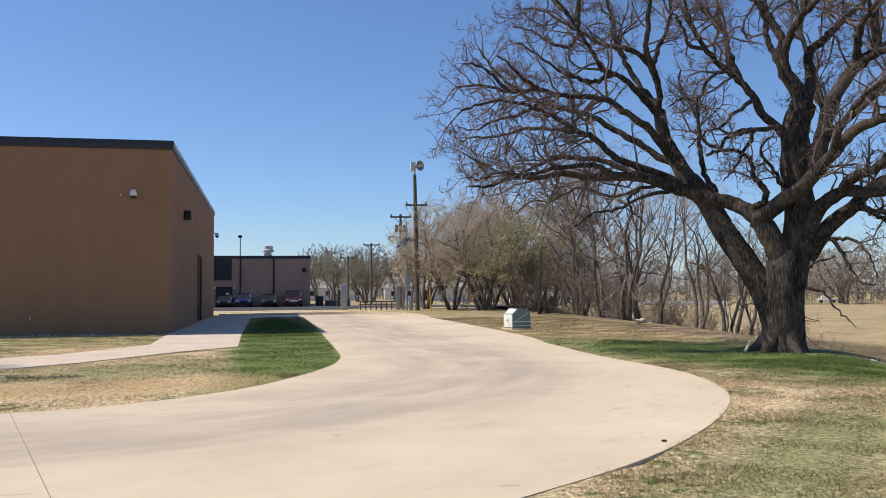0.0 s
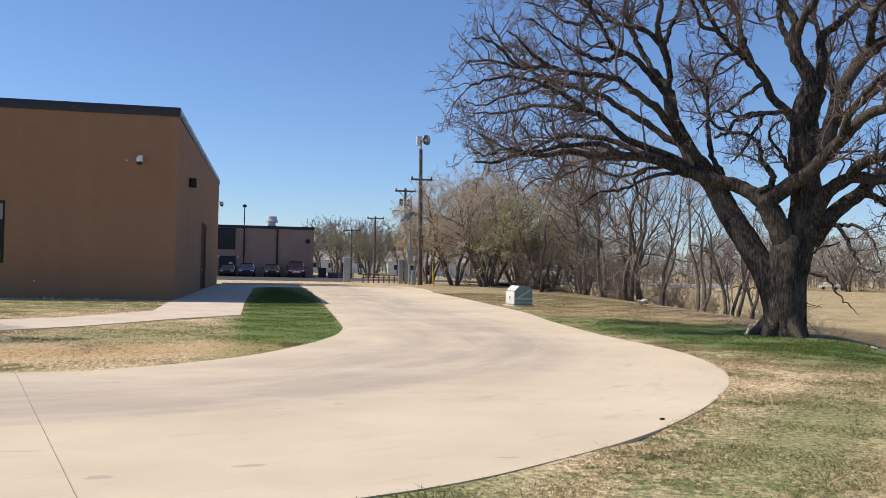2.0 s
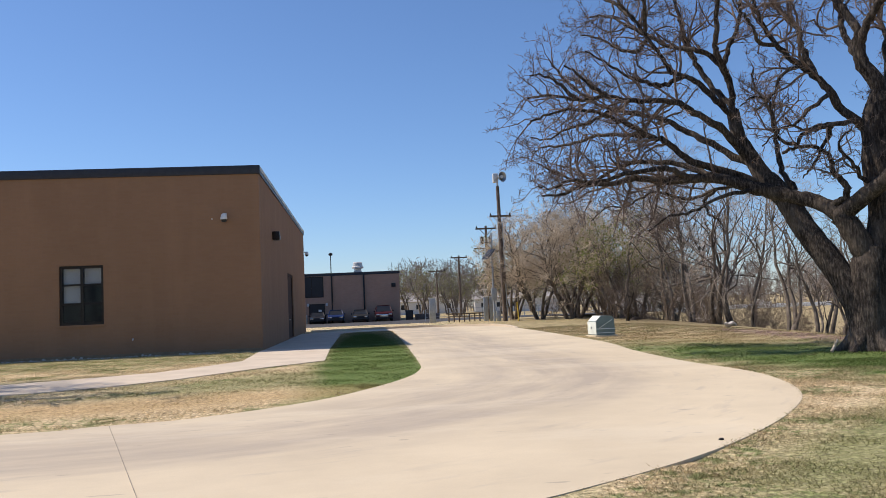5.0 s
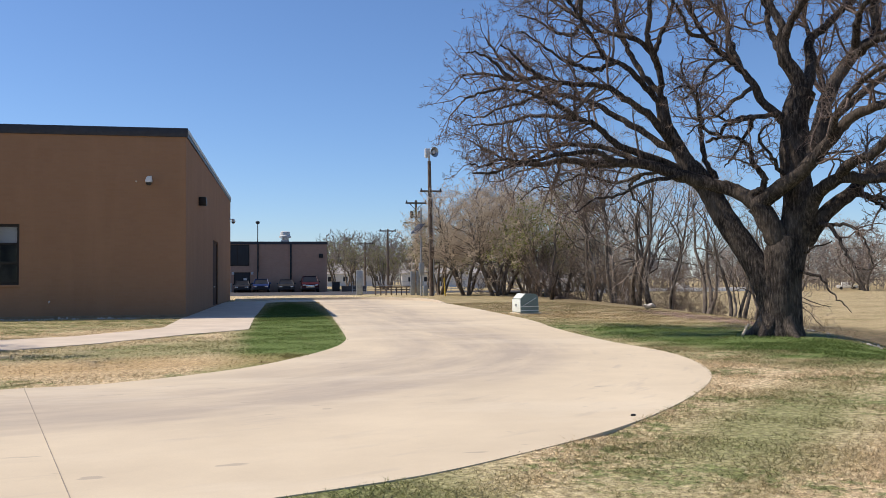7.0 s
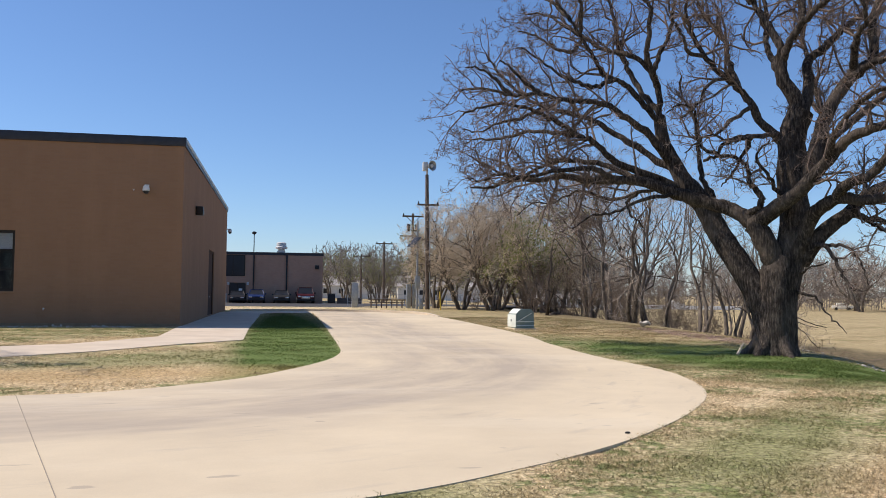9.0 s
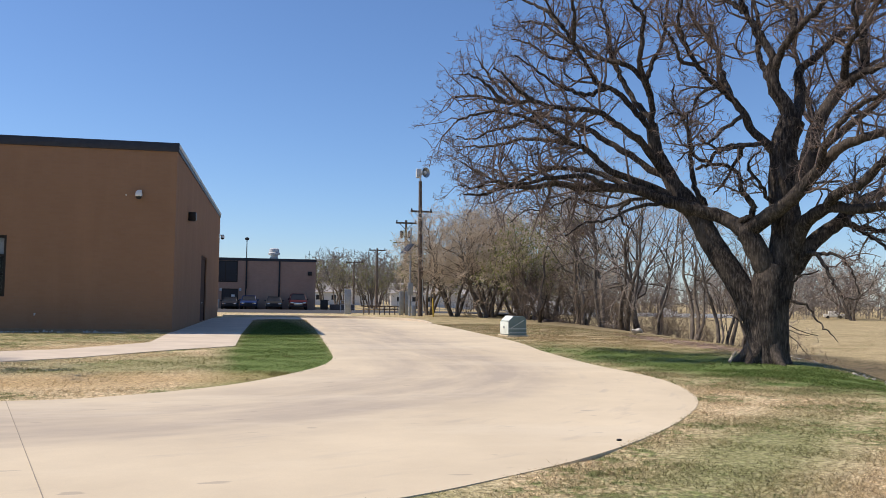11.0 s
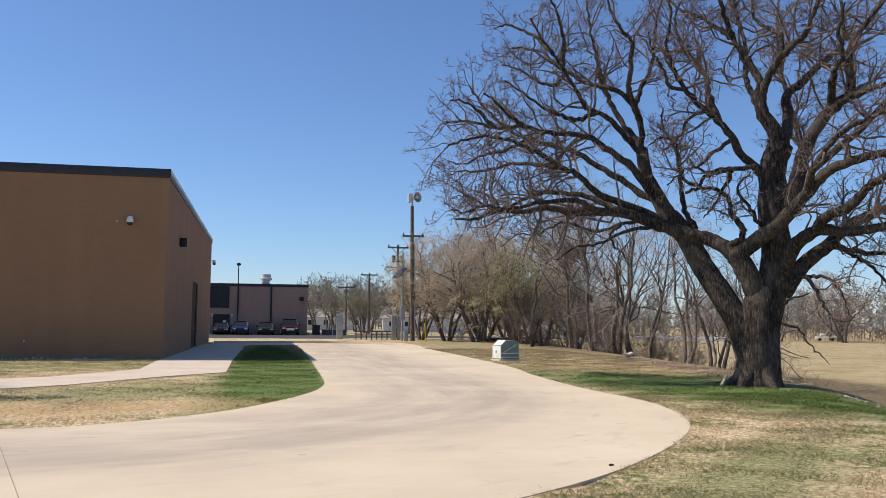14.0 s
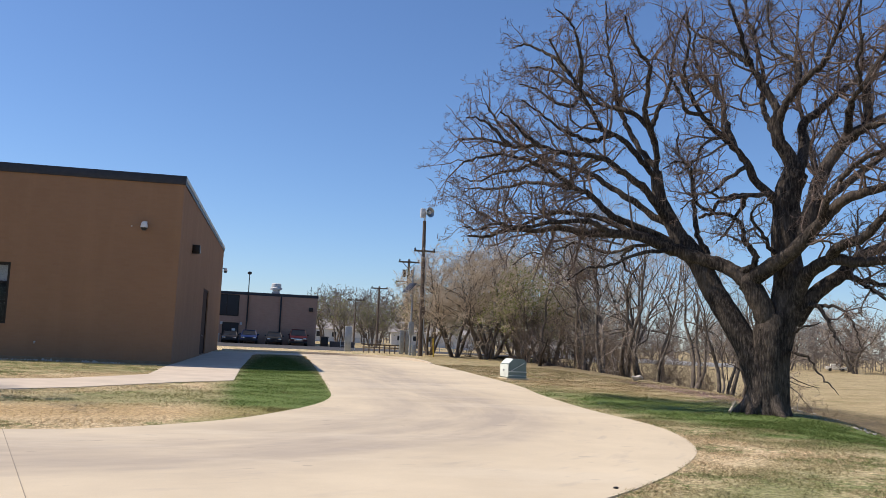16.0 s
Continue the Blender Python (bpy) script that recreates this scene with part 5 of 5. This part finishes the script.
part("hood", box(-0.43, 0.43, -0.435, -0.405, 0.08, 0.53, 0.008), GREEN_SUN_AND_BANDS, tb, "hinged door coloured pale to look sunlit")
part("band", box(-0.45, 0.45, -0.428, 0.43, 0.26, 0.285, 0.003), GREEN_SUN_AND_BANDS, tb)
part("band", box(-0.45, 0.45, -0.428, 0.43, 0.12, 0.14, 0.003), GREEN_SUN_AND_BANDS, tb)
part("brace", rod((0.445, -0.30, 0.30), (0.432, 0.30, 0.58), 0.012, seg=6), GREEN_SUN_AND_BANDS, tb)
part("latch", box(-0.05, 0.05, -0.46, -0.43, 0.28, 0.36, 0.006), GREY, tb)

# ---- far houses and the road beyond the field ----
SIDING = paint("pale_siding", (0.66, 0.64, 0.60), 0.7, vary=0.06)
SHINGLE = paint("grey_shingle", (0.34, 0.32, 0.30), 0.9, scale=2)


def house(x, y, wd, dp, h, turn, label):
    t = thing("house", label, "house", on_ground(x, y), turn, "far houses")
    part("wall", box(-wd / 2, wd / 2, -dp / 2, dp / 2, -0.3, h), SIDING, t)
    bm = bmesh.new()
    e, top = 0.4, h + dp * 0.22
    pts = [(-wd / 2 - e, -dp / 2 - e, h - 0.1), (wd / 2 + e, -dp / 2 - e, h - 0.1), (wd / 2 + e, dp / 2 + e, h - 0.1), (-wd / 2 - e, dp / 2 + e, h - 0.1), (-wd / 2 - e, 0, top), (wd / 2 + e, 0, top)]
    vv = [bm.verts.new(p) for p in pts]
    for q in ((0, 1, 5, 4), (2, 3, 4, 5), (1, 2, 5), (3, 0, 4), (3, 2, 1, 0)):
        bm.faces.new([vv[i] for i in q])
    part("roof", bm, SHINGLE, t)
    for i in range(int(wd // 3)):
        xx = -wd / 2 + 1.6 + i * 3.0
        wdw = part("window", box(xx - 0.5, xx + 0.5, -dp / 2 - 0.04, -dp / 2 - 0.002, 0.9, 2.0), WHITE, t)
        part("pane", box(xx - 0.42, xx + 0.42, -dp / 2 - 0.06, -dp / 2 - 0.042, 0.98, 1.92), DARK_GLASS, wdw)
    part("door", box(-0.45, 0.45, -dp / 2 - 0.05, -dp / 2 - 0.003, 0.0, 2.05), BROWN_DOOR, t)


house(14, 172, 14, 8, 2.6, 4, "low pale house with grey shingle roof")
house(31, 168, 16, 9, 2.7, -6, "long white house with grey shingle roof")
house(54, 160, 15, 8, 2.5, -12, "low pale house behind bare trees")
house(0, 190, 16, 9, 2.6, 0, "low white house with grey roof far off")
for x, y, turn in ((120, 190, 60), (152, 165, 50), (100, 205, 65), (176, 178, 55), (134, 186, 60)):
    v2 = thing("far_vehicle", "white vehicle parked far beyond the field", "car", on_ground(x, y), turn, "vehicles beyond the field")
    part("body", box(-0.9, 0.9, -2.3, 2.3, 0.35, 1.1, 0.12), WHITE, v2)
    part("cab", box(-0.8, 0.8, -1.0, 1.3, 1.1, 1.75, 0.2), WHITE, v2)
    for sx in (-1, 1):
        for yy in (-1.4, 1.4):
            part("wheel", rod((sx * 0.7, yy, 0.35), (sx * 0.92, yy, 0.35), 0.35, seg=14), RUBBER, v2)
rf = thing("road_barrier", "long pale concrete barrier beside the far road", "barrier", on_ground(80, 186), -24)
part("barrier", box(-34, 24, -0.2, 0.2, -0.3, 0.85, 0.05), WHITE, rf)

# ---- small things ----
st = thing("fallen_branch", "short broken pale branch leaning by the trunk", "branch", (9.93, 17.68, 0.0))
part("stick", rod((0, 0, 0.02), (0.2, 0.08, 0.26), 0.035, 0.02, 7), TAN_TWIG, st)
part("fork", rod((0.1, 0.04, 0.14), (0.09, 0.02, 0.25), 0.02, 0.01, 6), TAN_TWIG, st)
rk = thing("white_rock", "pale flat rock at the wood edge", "rock", on_ground(14.6, 33.0))
bm = bmesh.new()
bmesh.ops.create_icosphere(bm, subdivisions=2, radius=0.22, matrix=Matrix.Diagonal((1.2, 0.8, 0.5, 1)) @ Matrix.Translation((0, 0, 0.3)))
for vv in bm.verts:
    vv.co += 0.04 * Vector((math.sin(vv.co.y * 17), math.sin(vv.co.z * 23), math.sin(vv.co.x * 19)))
part("rock", bm, STONE, rk)
sl = thing("clod", "dark clod of earth on the concrete", "clod", (3.23, 7.95, 0.003))
part("clod", ball((0, 0, 0.008), 0.02, sx=1.4, sy=0.8, sz=0.6, u=8, v=6), RUBBER, sl)


# ---- grass blades of the nearer lawn ----
def inside(poly, x, y):
    r = np.zeros(len(x), bool)
    px, py = np.array([p[0] for p in poly]), np.array([p[1] for p in poly])
    j = len(px) - 1
    for i in range(len(px)):
        hit = ((py[i] > y) != (py[j] > y)) & (x < (px[j] - px[i]) * (y - py[i]) / (py[j] - py[i] + 1e-12) + px[i])
        r ^= hit
        j = i
    return r


DRIVE = [tuple(p) for p in LEFT] + [tuple(p) for p in RIGHT[1:]]


def blades(seed, n, x0, x1, y0, y1, hmin, hmax, far):
    rng = np.random.default_rng(seed)
    x, y = rng.uniform(x0, x1, n), y0 + (y1 - y0) * rng.random(n) ** far
    clump = np.sin(x * 2.1 + np.sin(y * 1.7)) * np.sin(y * 2.6 + np.sin(x * 1.3)) + 0.5 * np.sin(x * 7.1) * np.sin(y * 6.3)
    keep = (~inside(DRIVE, x + rng.normal(size=n) * 0.03, y + rng.normal(size=n) * 0.03)) & (~inside(walk_out, x, y)) & (clump + rng.normal(size=n) * 0.6 > -0.5)
    keep &= (((x + 3.4) / 3.6) ** 2 + ((y - 14.2) / 1.3) ** 2 > 1) | (rng.random(n) < 0.25)
    x, y, clump = x[keep], y[keep], clump[keep]
    n = len(x)
    z = ground_z(x, y) - 0.004
    h = rng.uniform(hmin, hmax, n) * (0.6 + 0.25 * np.clip(clump, -1, 1))
    a = rng.uniform(0, 2 * np.pi, n)
    wd = 0.0028 + 0.00045 * y
    lean = rng.normal(size=(n, 2)) * h[:, None] * 1.3
    base = np.stack([x, y, z], 1)
    s = np.stack([np.cos(a) * wd, np.sin(a) * wd, np.zeros(n)], 1)
    tip = base + np.stack([lean[:, 0], lean[:, 1], h], 1)
    V = np.stack([base - s, base + s, tip], 1).reshape(-1, 3)
    return V, np.arange(3 * n).reshape(n, 3)


for seed, n, x0, x1, y0, y1, a, b, far_pow in ((1, 240000, 0.0, 11.0, 4.4, 16, 0.02, 0.055, 1.5), (2, 110000, -13, 2, 11.5, 31, 0.025, 0.06, 1.2), (3, 90000, 6.5, 15.0, 12, 46, 0.03, 0.07, 1.2), (4, 40000, -1.1, 2.0, 29, 52, 0.03, 0.07, 1.1)):
    tagged(new("grass", mesh_of("grass", *blades(seed, n, x0, x1, y0, y1, a, b, far_pow), BLADE)), "short patchy lawn blades, dry and green", "grass", kind="stuff")
